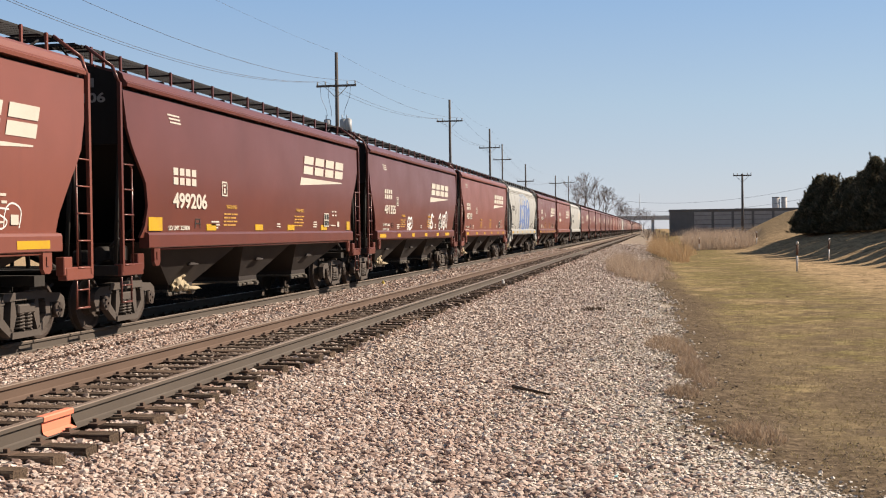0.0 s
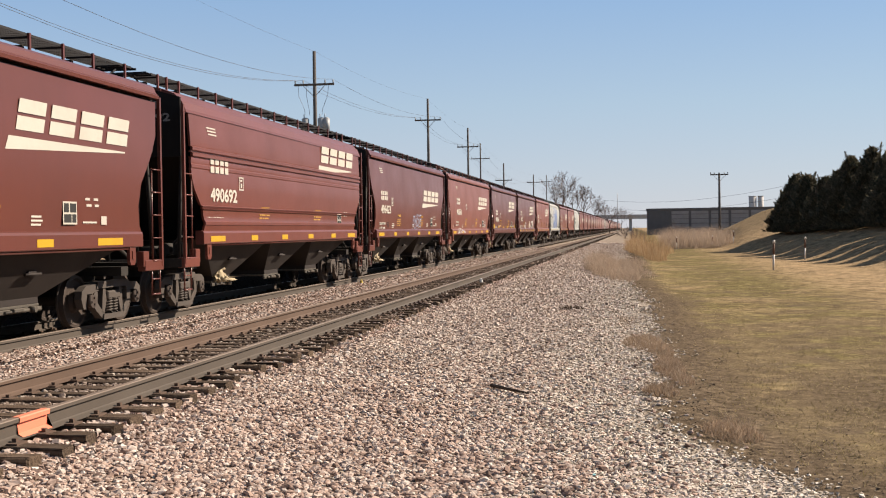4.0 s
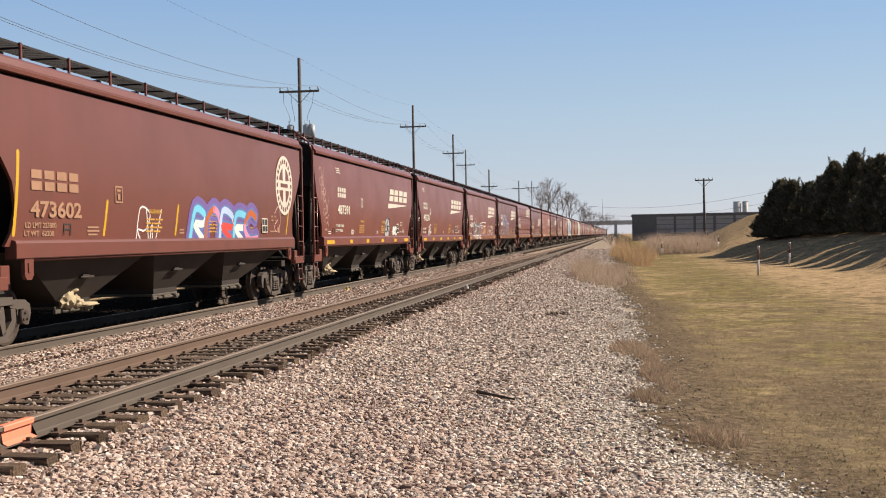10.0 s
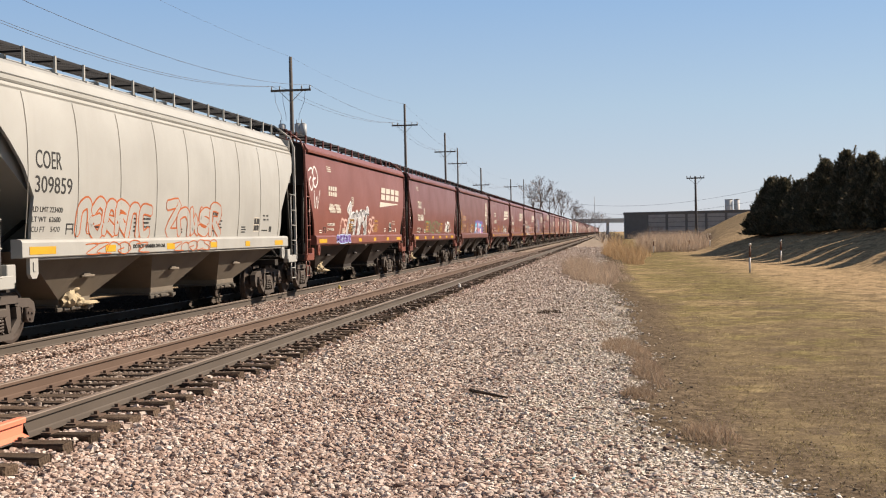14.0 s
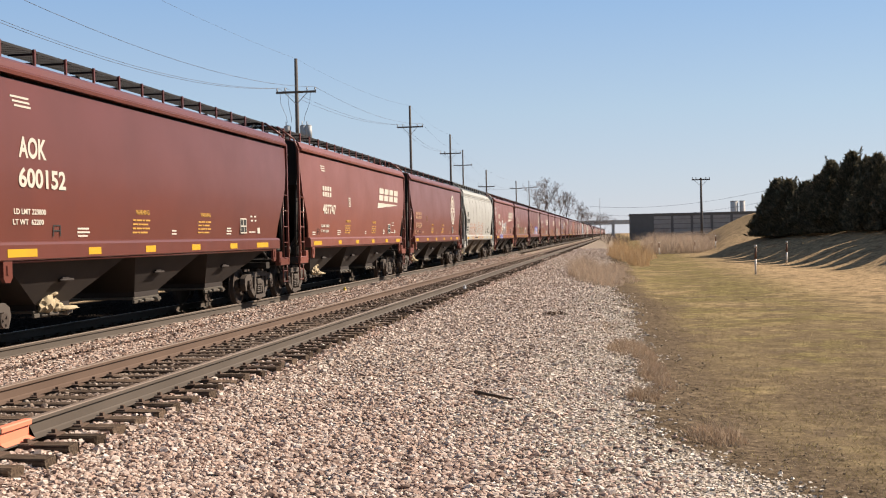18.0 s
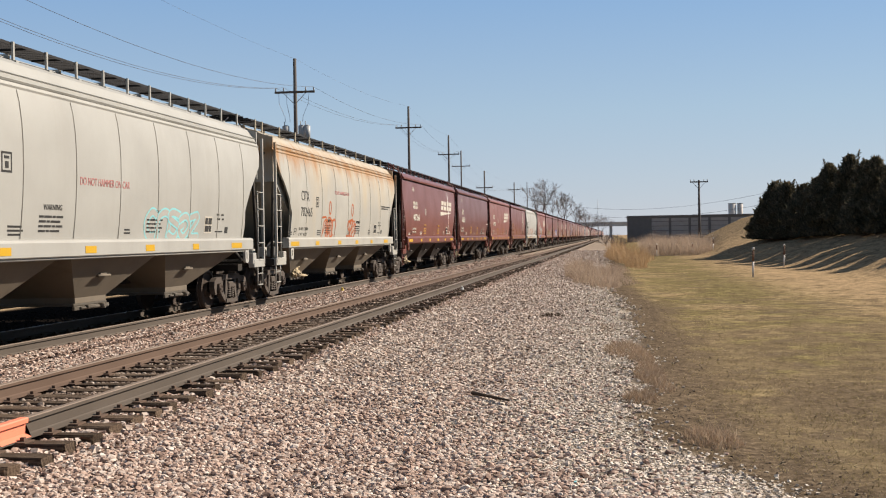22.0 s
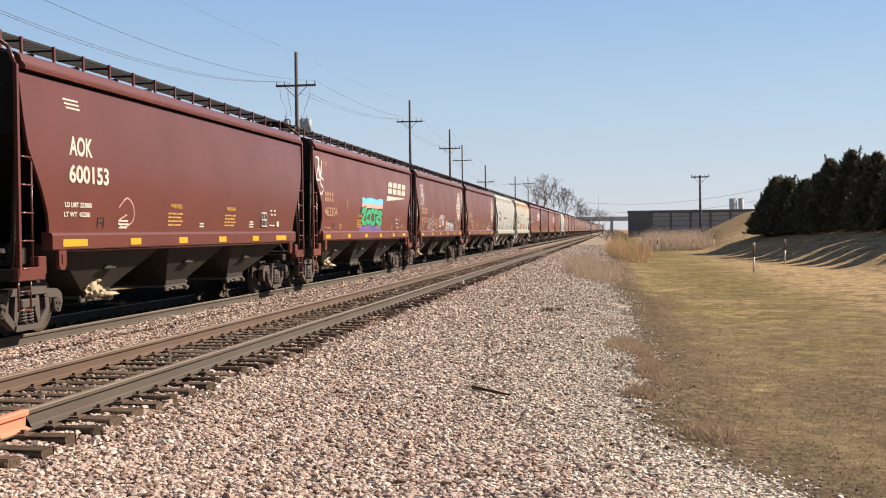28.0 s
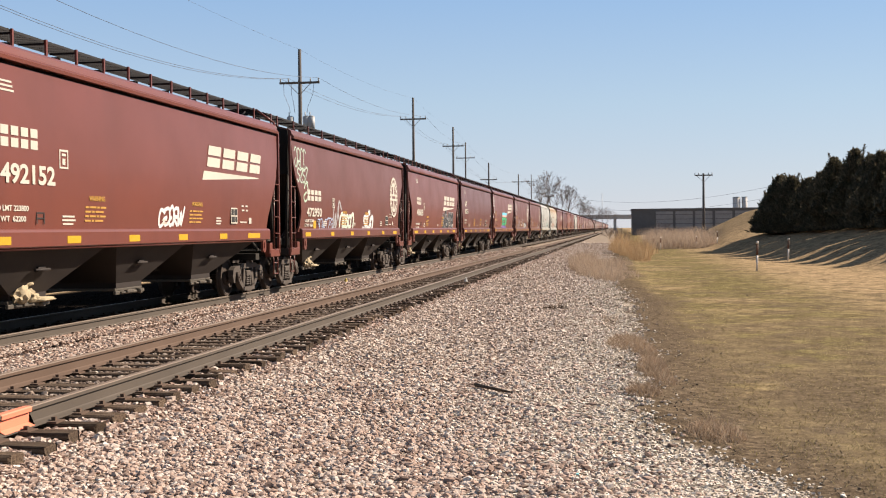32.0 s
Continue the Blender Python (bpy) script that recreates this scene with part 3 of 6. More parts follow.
def railway(centre, z, label, near_ties, sides):
    track = thing("railway_track", label, "railway track", kind="structure")
    for k, side in zip((-1, 1), sides):
        part("rail", rail_mesh(side, RAIL_TOP), side, track, "worn steel rail with a rusty side", pose(centre + k * HEAD, 0, z))
    rng = random.Random(round(centre * 10))
    rest, plates = [], bmesh.new()
    for y, off, turn in tie_rows(centre):
        if y < near_ties:
            part("tie", TIES[rng.randrange(6)], TIE, track, m=pose(centre + off, y, z + TIE_TOP, 0, rng.gauss(0, 0.3), turn))
        else:
            rest.append((centre + off, y))
        if y < 75:
            for k in (-1, 1):
                a = centre + k * HEAD
                box(plates, a - 0.17, a + 0.17, y - 0.09, y + 0.09, z + TIE_TOP - 0.002, z + TIE_TOP + 0.016)
                for q in (-0.105, 0.105):
                    box(plates, a + q - 0.02, a + q + 0.02, y - 0.07 + 0.05 * (q > 0), y - 0.03 + 0.05 * (q > 0), z + TIE_TOP + 0.016, z + TIE_TOP + 0.05)
    bm = bmesh.new()
    for a, b in rest:
        box(bm, a - 1.29, a + 1.29, b - 0.11, b + 0.11, z - 0.36, z + TIE_TOP)
    tagged(part("far_ties", bm, TIE, track, "dark timber ties"), kind="stuff")
    tagged(part("tie_plates", plates, RAIL_SIDE, track, "rusty tie plates and spikes"), kind="stuff")
    return track


near_line = railway(NEAR_TRACK, 0.013, "empty straight railway track with rusty rails on weathered timber ties", 105, (RAIL_SIDE, RAIL_GREY))
railway(TRAIN_TRACK, 0.0, "straight railway track under the passing grain train", 40, (RAIL_GREY, RAIL_GREY))
bm = bmesh.new()
prism(bm, [(0.0385, -0.042), (0.0405, -0.008), (0.031, 0.0015), (-0.031, 0.0015), (-0.032, 0.0035), (0.033, 0.0035), (0.044, -0.008), (0.041, -0.046)], "y", 9.45, 9.98)
prism(bm, [(0.0125, -0.055), (0.0145, -0.055), (0.0145, -0.142), (0.030, -0.158), (0.070, -0.172), (0.070, -0.170), (0.0125, -0.14)], "y", 9.45, 9.98)
part("paint_mark", bm, ORANGE, near_line, "orange survey paint band on the rail", pose(NEAR_TRACK + HEAD, 0, 0.013))

# ---------------------------------------------------------------- grain cars
LB = 16.5          # between the corner posts
EDGES = {
    "smooth": [(1.58, 1.04), (1.89, 0.98), (2.38, 0.68), (2.9, 0.30), (3.42, 0.16), (4.06, 0.09)],
    "waisted": [(1.50, 0.74), (1.70, 0.95), (2.08, 1.06), (2.50, 0.95), (2.97, 0.52), (3.32, 0.25), (4.06, 0.14)],
    "ribbed": [(1.50, 1.18), (1.86, 1.15), (2.07, 1.06), (2.31, 0.76), (2.62, 0.40), (4.06, 0.34)],
    "curved": [(1.50, 1.50), (1.66, 1.38), (2.36, 1.45), (2.88, 1.00), (3.45, 0.28), (4.06, 0.05)],
}


def edge_at(z, kind):
    """How far in from the car's end the side sheet begins at a height."""
    edge = EDGES[kind]
    for (a, u), (b, v) in zip(edge, edge[1:]):
        if z <= b:
            return u + (v - u) * (z - a) / (b - a)
    return edge[-1][1]


def side_mesh(kind):
    """A side sheet at x > 0, with its stepped lower corners and its beads."""
    zs = {1.55: 1.50, 1.75: 1.515, 1.95: 1.53, 2.10: 1.54, 2.30: 1.55, 2.50: 1.555, 2.70: 1.56, 2.92: 1.558, 3.1: 1.555, 3.4: 1.55, 3.7: 1.535, 4.035: 1.52}
    if kind == "ribbed":
        for z, d in ((2.12, 0.035), (2.95, 0.012), (3.18, 0.045), (3.30, 0.045), (1.80, 0.02)):
            b = 1.545
            zs.update({z - 0.05: b, z - 0.03: b + d, z + 0.03: b + d, z + 0.05: b})
    if kind == "curved":
        zs = {1.55: 1.47, 1.95: 1.52, 2.30: 1.55, 2.70: 1.57, 2.77: 1.57, 3.1: 1.57, 3.4: 1.555, 3.7: 1.52, 3.90: 1.475, 3.93: 1.49, 3.95: 1.455, 4.02: 1.43}
    rings = []
    for z in sorted(zs):
        x, e = zs[z], edge_at(z, kind)
        rings.append([(x, e, z), (x, LB - e, z), (x - 0.05, LB - e, z), (x - 0.05, e, z)])
    bm = bmesh.new()
    sweep(bm, rings)
    rounded(bm)
    return mesh_of("side_sheet", bm)


def end_sheet_mesh():
    """The sheet under the roof's end at the car's y = 0 end."""
    bm = bmesh.new()
    prism(bm, [(-1.44, 3.12), (1.44, 3.12), (1.44, 4.30), (0.98, 4.43), (0.5, 4.53), (0, 4.56), (-0.5, 4.53), (-0.98, 4.43), (-1.44, 4.30)], "y", 0.10, 0.158)
    return mesh_of("end_sheet", bm)


def core_mesh():
    bm = bmesh.new()
    prism(bm, [(0.30, 4.10), (0.30, 3.15), (3.1, 1.35), (LB - 3.1, 1.35), (LB - 0.30, 3.15), (LB - 0.30, 4.10)], "x", -1.42, 1.42)
    return mesh_of("hold", bm)


def roof_mesh(kind):
    kind = "smooth" if kind == "waisted" else kind
    top = {"smooth": [(1.40, 4.085), (1.595, 4.09), (1.605, 4.145), (1.575, 4.16), (1.575, 4.185), (1.545, 4.20), (1.51, 4.30), (1.44, 4.35), (0.98, 4.47), (0.5, 4.57), (0, 4.60)],
           "ribbed": [(1.54, 4.00), (1.53, 4.06), (1.46, 4.22), (1.30, 4.38), (0.98, 4.50), (0.5, 4.57), (0, 4.60)],
           "curved": [(1.45, 4.00), (1.47, 4.03), (1.42, 4.05), (1.40, 4.11), (1.42, 4.13), (1.36, 4.16), (1.22, 4.34), (0.98, 4.46), (0.5, 4.55), (0, 4.58)]}[kind]
    out = top + [(-x, z) for x, z in top[-2::-1]]
    bm = bmesh.new()
    prism(bm, out, "y", 0.16, LB - 0.16)
    return mesh_of("roof", bm)


def sill_mesh():
    bm = bmesh.new()
    prism(bm, [(1.40, 1.365), (1.57, 1.365), (1.585, 1.38), (1.585, 1.595), (1.565, 1.635), (1.50, 1.65), (1.40, 1.65)], "y", 0.98, LB - 0.98)
    tube(bm, (1.52, 1.35, 1.345), (1.52, LB - 1.35, 1.345), 0.026, 6)
    return mesh_of("side_sill", bm)


def jacking_mesh():
    bm = bmesh.new()
    prism(bm, [(0.0, 1.40), (0.0, 1.12), (0.06, 1.05), (0.20, 1.05), (0.26, 1.12), (0.26, 1.40)], "x", 1.50, 1.56)
    prism(bm, [(0.09, 1.30), (0.09, 1.16), (0.17, 1.16), (0.17, 1.30)], "x", 1.561, 1.575)
    return mesh_of("jacking_plate", bm)


def hopper_mesh(y0, y1, mid):
    """One bay, narrowing to its outlet at y = mid."""
    bm = bmesh.new()
    sweep(bm, [[(-1.47, y0, 1.46), (1.47, y0, 1.46), (1.47, y1, 1.46), (-1.47, y1, 1.46)],
               [(-0.86, mid - 0.62, 0.62), (0.86, mid - 0.62, 0.62), (0.86, mid + 0.62, 0.62), (-0.86, mid + 0.62, 0.62)],
               [(-0.86, mid - 0.62, 0.52), (0.86, mid - 0.62, 0.52), (0.86, mid + 0.62, 0.52), (-0.86, mid + 0.62, 0.52)]])
    box(bm, 1.10, 1.20, mid - 0.3, mid - 0.05, 0.98, 1.05)
    tube(bm, (1.19, mid - 0.4, 1.0), (1.19, mid + 0.1, 1.0), 0.025, 6)
    return mesh_of("hopper", bm)


BAYS = [(1.30, 6.23, 4.15), (6.27, LB - 6.27, LB / 2), (LB - 6.23, LB - 1.30, LB - 4.15)]


def gate_mesh():
    bm = bmesh.new()
    box(bm, -0.86, 0.86, -0.66, 0.66, 0.47, 0.52, 0.01)
    for x in (-0.88, 0.84):
        box(bm, x, x + 0.05, -0.7, 0.7, 0.40, 0.47, 0.008)
    tube(bm, (0.88, 0.30, 0.44), (1.0, 0.30, 0.44), 0.05, 8)
    tube(bm, (0.90, -0.5, 0.43), (0.90, 0.6, 0.43), 0.03, 6)
    box(bm, 0.88, 0.96, -0.3, 0.0, 0.42, 0.48, 0.01)
    return mesh_of("outlet_gate", bm)


def pile_mesh():
    """Lumps of grain dust caked on the gate, with a flat spill beside them."""
    bm = bmesh.new()
    for r, sx, sy, sz, at in ((0.2, 0.8, 1.3, 0.9, (0.86, -0.30, 0.62)), (0.15, 0.9, 1.2, 0.8, (0.90, -0.05, 0.56)), (0.13, 1.1, 1.5, 0.9, (0.84, -0.16, 0.80)), (0.12, 1.2, 2.6, 0.35, (0.92, 0.35, 0.50))):
        g = bmesh.ops.create_icosphere(bm, subdivisions=3, radius=r)
        for v in g["verts"]:
            n = 0.35 * noise.noise(v.co * 11 + Vector(at)) + 0.3 * noise.noise(v.co * 29) + 0.15 * noise.noise(v.co * 61)
            v.co = Vector((v.co.x * sx, v.co.y * sy, v.co.z * sz)) * (1 + n) + Vector(at)
    rounded(bm, 0.6)
    return mesh_of("caked_grain", bm)


def board_mesh():
    """A see-through grating walkway of thin slats and cross bars."""
    bm = bmesh.new()
    for k in range(13):
        x = 0.42 + k * 0.042
        box(bm, x - 0.003, x + 0.003, -0.12, LB + 0.12, 4.738, 4.750)
    for k in range(100):
        y = -0.1 + k * (LB + 0.2) / 99
        box(bm, 0.41, 0.935, y - 0.003, y + 0.003, 4.740, 4.749)
    for k in range(15):
        y = 0.3 + k * (LB - 0.6) / 14
        box(bm, 0.41, 0.935, y - 0.012, y + 0.012, 4.705, 4.737)
    for x in (0.405, 0.93):
        box(bm, x, x + 0.012, -0.14, LB + 0.14, 4.715, 4.757)
    return mesh_of("running_board", bm)


def cross_board_mesh():
    """The walkway across the car's y = 0 end, with a grab bar."""
    bm = bmesh.new()
    bmesh.ops.create_grid(bm, x_segments=9, y_segments=9, size=0.5, matrix=Matrix.Translation((0, -0.182, 4.743)) @ Matrix.Diagonal((1.87, 0.385, 1, 1)))
    bmesh.ops.wireframe(bm, faces=bm.faces[:], thickness=0.010, use_replace=True, use_boundary=True)
    for y in (-0.38, 0.01):
        box(bm, -0.94, 0.94, y, y + 0.012, 4.715, 4.757)
    for x in (-0.6, 0.6):
        tube(bm, (x, -0.2, 4.72), (x, 0.25, 4.52), 0.02, 6)
    return mesh_of("cross_board", bm)


def bracket_mesh():
    bm = bmesh.new()
    box(bm, 0.945, 0.980, -0.025, 0.025, 4.44, 4.765)
    box(bm, 0.93, 1.04, -0.05, 0.05, 4.43, 4.465)
    return mesh_of("walkway_bracket", bm)


def hatch_mesh():
    bm = bmesh.new()
    box(bm, -0.32, 0.32, 0.55, LB - 0.55, 4.56, 4.70, 0.03)
    for k in range(9):
        y = 1.1 + k * (LB - 2.2) / 8
        box(bm, -0.36, 0.36, y - 0.03, y + 0.03, 4.60, 4.74)
    return mesh_of("trough_hatch", bm)


def ladder_mesh(tall):
    """Corner ladder at x > 0 and the car's y = 0 end."""
    bm = bmesh.new()
    box(bm, 1.50, 1.56, -0.035, 0.035, 1.0, 4.14)
    tube(bm, (1.53, 0.42, 1.02), (1.53, 0.42, 2.72), 0.018, 6)
    tube(bm, (1.53, 0.42, 2.72), (1.51, 0.36, 2.80), 0.018, 6)
    for k in range(5):
        z = 1.10 + 0.42 * k
        tube(bm, (1.545, 0.0, z), (1.545, 0.44, z), 0.014, 6)
    for a, b in (((1.50, 0.02, 1.02), (1.50, 0.02, 0.48)), ((1.50, 0.40, 1.02), (1.50, 0.40, 0.48)), ((1.50, 0.0, 0.48), (1.50, 0.42, 0.48))):
        tube(bm, a, b, 0.018, 6)
    tube(bm, (1.50, 0.0, 0.76), (1.50, 0.42, 0.76), 0.014, 6)
    if tall:
        tube(bm, (1.53, 0.0, 4.10), (1.42, -0.02, 4.40), 0.03, 6)
        tube(bm, (1.42, -0.02, 4.40), (0.95, -0.04, 4.75), 0.03, 6)
    return mesh_of("corner_ladder", bm)


def end_frame_mesh():
    """End platform, sill and slanted braces at the car's y = 0 end."""
    bm = bmesh.new()
    box(bm, -1.48, 1.48, -0.08, 0.10, 0.93, 1.10, 0.01)
    box(bm, -1.40, 1.40, 0.10, 0.62, 1.04, 1.08)
    for x in (-1.38, -0.5, 0.5, 1.38):
        tube(bm, (x, 0.05, 1.08), (x, 0.3, 3.2), 0.04, 6)
    for x in (-1.0, 1.0):
        tube(bm, (x, 0.1, 1.08), (x, 2.2, 1.95), 0.04, 6)
    box(bm, -0.19, 0.19, 0.0, 5.2, 0.72, 1.02)
    box(bm, -1.3, 1.3, 1.0, 1.3, 0.86, 1.02)
    return mesh_of("end_frame", bm)


def corner_box_mesh():
    bm = bmesh.new()
    box(bm, 1.40, 1.55, -0.06, 0.80, 0.92, 1.12, 0.012)
    box(bm, 1.40, 1.54, 0.60, 0.86, 1.00, 1.28, 0.012)
    return mesh_of("corner_box", bm)


def coupler_mesh():
    bm = bmesh.new()
    box(bm, -0.09, 0.09, -0.62, 0.05, 0.80, 0.95, 0.02)
    prism(bm, [(-0.19, -0.82), (-0.06, -0.86), (0.02, -0.72), (0.16, -0.78), (0.20, -0.58), (0.09, -0.50), (-0.14, -0.52)], "z", 0.74, 1.01)
    tube(bm, (0.3, -0.05, 0.80), (0.22, -0.55, 0.52), 0.025, 6)
    tube(bm, (-0.35, -0.05, 1.0), (-0.62, -0.3, 0.6), 0.02, 6)
    return mesh_of("coupler", bm)


def brake_mesh():
    bm = bmesh.new()
    tube(bm, (1.02, 0.18, 1.28), (1.02, 0.55, 1.28), 0.13, 12)
    box(bm, 1.2, 1.44, 0.18, 0.42, 1.15, 1.42, 0.03)
    tube(bm, (0.5, 0.2, 1.2), (1.4, 0.2, 1.2), 0.02, 6)
    tube(bm, (1.25, 0.12, 1.40), (1.42, 0.12, 1.55), 0.03, 6)
    box(bm, 0.55, 0.85, 0.15, 0.5, 1.12, 1.35, 0.03)
    return mesh_of("brake_gear", bm)


def side_frame_mesh():
    """Cast truck side at x > 0 about the truck's middle."""
    bm = bmesh.new()
    a, b = 0.93, 1.06
    for k in (-1, 1):
        prism(bm, [(k * 1.20, 0.50), (k * 1.17, 0.64), (k * 1.02, 0.72), (k * 0.62, 0.74), (k * 0.55, 0.62), (k * 0.78, 0.58), (k * 0.74, 0.40), (k * 0.70, 0.36),
                   (k * 0.77, 0.33), (k * 0.80, 0.58), (k * 0.99, 0.58), (k * 1.02, 0.33), (k * 1.12, 0.33)], "x", a, b)
        prism(bm, [(k * 0.74, 0.40), (k * 0.68, 0.30), (k * 0.40, 0.12), (k * 0.34, 0.20), (k * 0.60, 0.42), (k * 0.58, 0.60), (k * 0.72, 0.60)], "x", a, b)
        prism(bm, [(k * 0.36, 0.74), (k * 0.30, 0.74), (k * 0.24, 0.44), (k * 0.34, 0.20), (k * 0.42, 0.24), (k * 0.40, 0.5)], "x", a, b)
    prism(bm, [(-0.66, 0.66), (-0.60, 0.78), (0.60, 0.78), (0.66, 0.66)], "x", a - 0.02, b + 0.02)
    prism(bm, [(-0.42, 0.11), (-0.40, 0.20), (0.40, 0.20), (0.42, 0.11)], "x", a - 0.03, b + 0.03)
    box(bm, a - 0.1, b + 0.04, -0.24, 0.24, 0.46, 0.60, 0.02)
    return mesh_of("side_frame", bm)


def spring_mesh():
    """One coil spring standing on the side frame."""
    pts = [(1.0 + 0.085 * math.cos(k * math.tau / 9), 0.085 * math.sin(k * math.tau / 9), 0.215 + 0.245 * k / 45) for k in range(46)]
    rings = []
    for x, y, z in pts:
        u = Vector((x - 1.0, y, 0)).normalized()
        rings.append([(x + u.x * 0.019 * math.cos(q * math.tau / 5), y + u.y * 0.019 * math.cos(q * math.tau / 5), z + 0.019 * math.sin(q * math.tau / 5)) for q in range(5)])
    bm = bmesh.new()
    sweep(bm, rings)
    return mesh_of("spring", bm)


def bolster_mesh():
    bm = bmesh.new()
    box(bm, -0.95, 0.95, -0.19, 0.19, 0.48, 0.74, 0.03)
    for y in (-0.42, 0.42):
        tube(bm, (-0.8, y, 0.42), (0.8, y, 0.42), 0.045, 8)
        for x in (-0.755, 0.755):
            box(bm, x - 0.07, x + 0.07, y - 0.02, y + 0.07, 0.30, 0.58, 0.02)
    return mesh_of("bolster", bm)


def wheelset_mesh():
    """Two wheels with flanges on an axle, with bolted bearing caps."""
    bm = bmesh.new()
    n = 28
    for k in (-1, 1):
        prof = [(0.69, 0.10), (0.69, 0.40), (0.672, 0.42), (0.672, 0.47), (0.685, 0.483), (0.705, 0.480), (0.712, 0.460), (0.80, 0.452), (0.805, 0.40), (0.765, 0.37), (0.755, 0.20), (0.83, 0.17), (0.83, 0.10)]
        sweep(bm, [[(k * x, r * math.sin(q * math.tau / n), r * math.cos(q * math.tau / n)) for q in range(n)] for x, r in prof], True, True)
        tube(bm, (k * 0.83, 0, 0), (k * 1.10, 0, 0), 0.085, 14)
        tube(bm, (k * 1.05, 0, 0), (k * 1.13, 0, 0), 0.115, 16)
        for q in range(3):
            y, z = 0.065 * math.cos(q * math.tau / 3), 0.065 * math.sin(q * math.tau / 3)
            tube(bm, (k * 1.125, y, z), (k * 1.15, y, z), 0.022, 6)
    tube(bm, (-0.75, 0, 0), (0.75, 0, 0), 0.085, 12)
    return mesh_of("wheelset", bm)


def seam_mesh():
    bm = bmesh.new()
    pts = [(1.66, 1.492), (1.95, 1.524), (2.30, 1.554), (2.70, 1.574), (3.1, 1.574), (3.4, 1.559), (3.7, 1.524), (3.89, 1.481)]
    sweep(bm, [[(x, -0.012, z), (x + 0.004, -0.004, z), (x + 0.004, 0.004, z), (x, 0.012, z)] for z, x in pts])
    return mesh_of("weld_seam", bm)


MESH = {"core": core_mesh(), "end_sheet": end_sheet_mesh(), "sill": sill_mesh(), "jack": jacking_mesh(), "gate": gate_mesh(), "pile": pile_mesh(), "board": board_mesh(),
        "bracket": bracket_mesh(), "cross_board": cross_board_mesh(), "hatch": hatch_mesh(), "ladder": ladder_mesh(True), "short_ladder": ladder_mesh(False), "corner_box": corner_box_mesh(), "end": end_frame_mesh(),
        "coupler": coupler_mesh(), "brake": brake_mesh(), "frame": side_frame_mesh(), "spring": spring_mesh(), "bolster": bolster_mesh(), "wheels": wheelset_mesh(), "seam": seam_mesh()}
for k, bay in enumerate(BAYS):
    MESH["hopper_%d" % k] = hopper_mesh(*bay)
for kind in EDGES:
    MESH["side_" + kind], MESH["roof_" + kind] = side_mesh(kind), roof_mesh(kind)
FLIP_X = Matrix.Diagonal((-1, 1, 1, 1))
FLIP_Y = Matrix.Translation((0, LB, 0)) @ Matrix.Rotation(math.pi, 4, "Z")     # the other end, turned round
FLIP_END = Matrix.Translation((0, LB, 0)) @ Matrix.Diagonal((1, -1, 1, 1))     # the other end, mirrored


def skin(z, kind):
    """How far out the side sheet stands at a height."""
    if kind == "sill":
        return 1.587
    pts = [(1.58, 1.47), (1.95, 1.52), (2.30, 1.55), (2.70, 1.57), (3.1, 1.57), (3.4, 1.555), (3.7, 1.52), (4.0, 1.45)] if kind == "curved" else [(1.58, 1.50), (1.95, 1.53), (2.30, 1.55), (2.70, 1.56), (3.4, 1.55), (4.02, 1.52)]
    for (a, u), (b, v) in zip(pts, pts[1:]):
        if z <= b:
            return u + (v - u) * (z - a) / (b - a)
    return pts[-1][1]


def skin_max(z0, z1, kind):
    return max(skin(z0 + (z1 - z0) * k / 6, kind) for k in range(7))


TEXTS = {}


def text_mesh(words, bold=0.028):
    if (words, bold) not in TEXTS:
        cu = bpy.data.curves.new("lettering", "FONT")
        cu.body, cu.resolution_u, cu.extrude, cu.offset = words, 4, 0.012, bold
        ob = new("lettering", cu)
        bpy.context.view_layer.update()
        me = bpy.data.meshes.new_from_object(ob.evaluated_get(bpy.context.evaluated_depsgraph_get()))
        bpy.data.objects.remove(ob)
        co = np.array([v.co for v in me.vertices])
        lo, hi = co.min(0), co.max(0)
        for v in me.vertices:
            v.co = ((v.co.x - lo[0]) / (hi[0] - lo[0]), (v.co.y - lo[1]) / (hi[1] - lo[1]), v.co.z * 0.2)
        me.materials.clear()
        TEXTS[words, bold] = me
    return TEXTS[words, bold]


def on_side(y, z, x, wide=1.0, high=1.0):
    """From a flat drawing (right, up, out) to a place on the car's side."""
    return Matrix(((0, 0, 1, x), (wide, 0, 0, y), (0, high, 0, z), (0, 0, 0, 1)))


def lettering(car, name, words, y, z, wide, high, material, kind, label=""):
    if kind == "curved":
        me = text_mesh(words, 0.0).copy()
        me.materials.clear()
        for v in me.vertices:
            v.co.z += skin(z + v.co.y * high, kind) + 0.003
        return part(name, me, material, car, label, on_side(y, z, 0, wide, high))
    return part(name, text_mesh(words), material, car, label, on_side(y, z, skin_max(z, z + high, kind) + 0.004, wide, high))


def flat(outlines, depth=0.004):
    bm = bmesh.new()
    for o in outlines:
        prism(bm, o, "z", 0, depth)
    return bm


def bars(car, name, rows, material, kind, label=""):
    """Unreadable lines of lettering as bars: (y, z, wide, high)."""
    z0 = min(r[1] for r in rows)
    z1 = max(r[1] + r[3] for r in rows)
    bm = flat([[(y, z), (y + w, z), (y + w, z + h), (y, z + h)] for y, z, w, h in rows])
    if kind == "curved":
        for v in bm.verts:
            v.co.z += skin(v.co.y, kind) + 0.002
        return part(name, bm, material, car, label, on_side(0, 0, 0))
    return part(name, bm, material, car, label, on_side(0, 0, skin_max(z0, z1, kind) + 0.003))


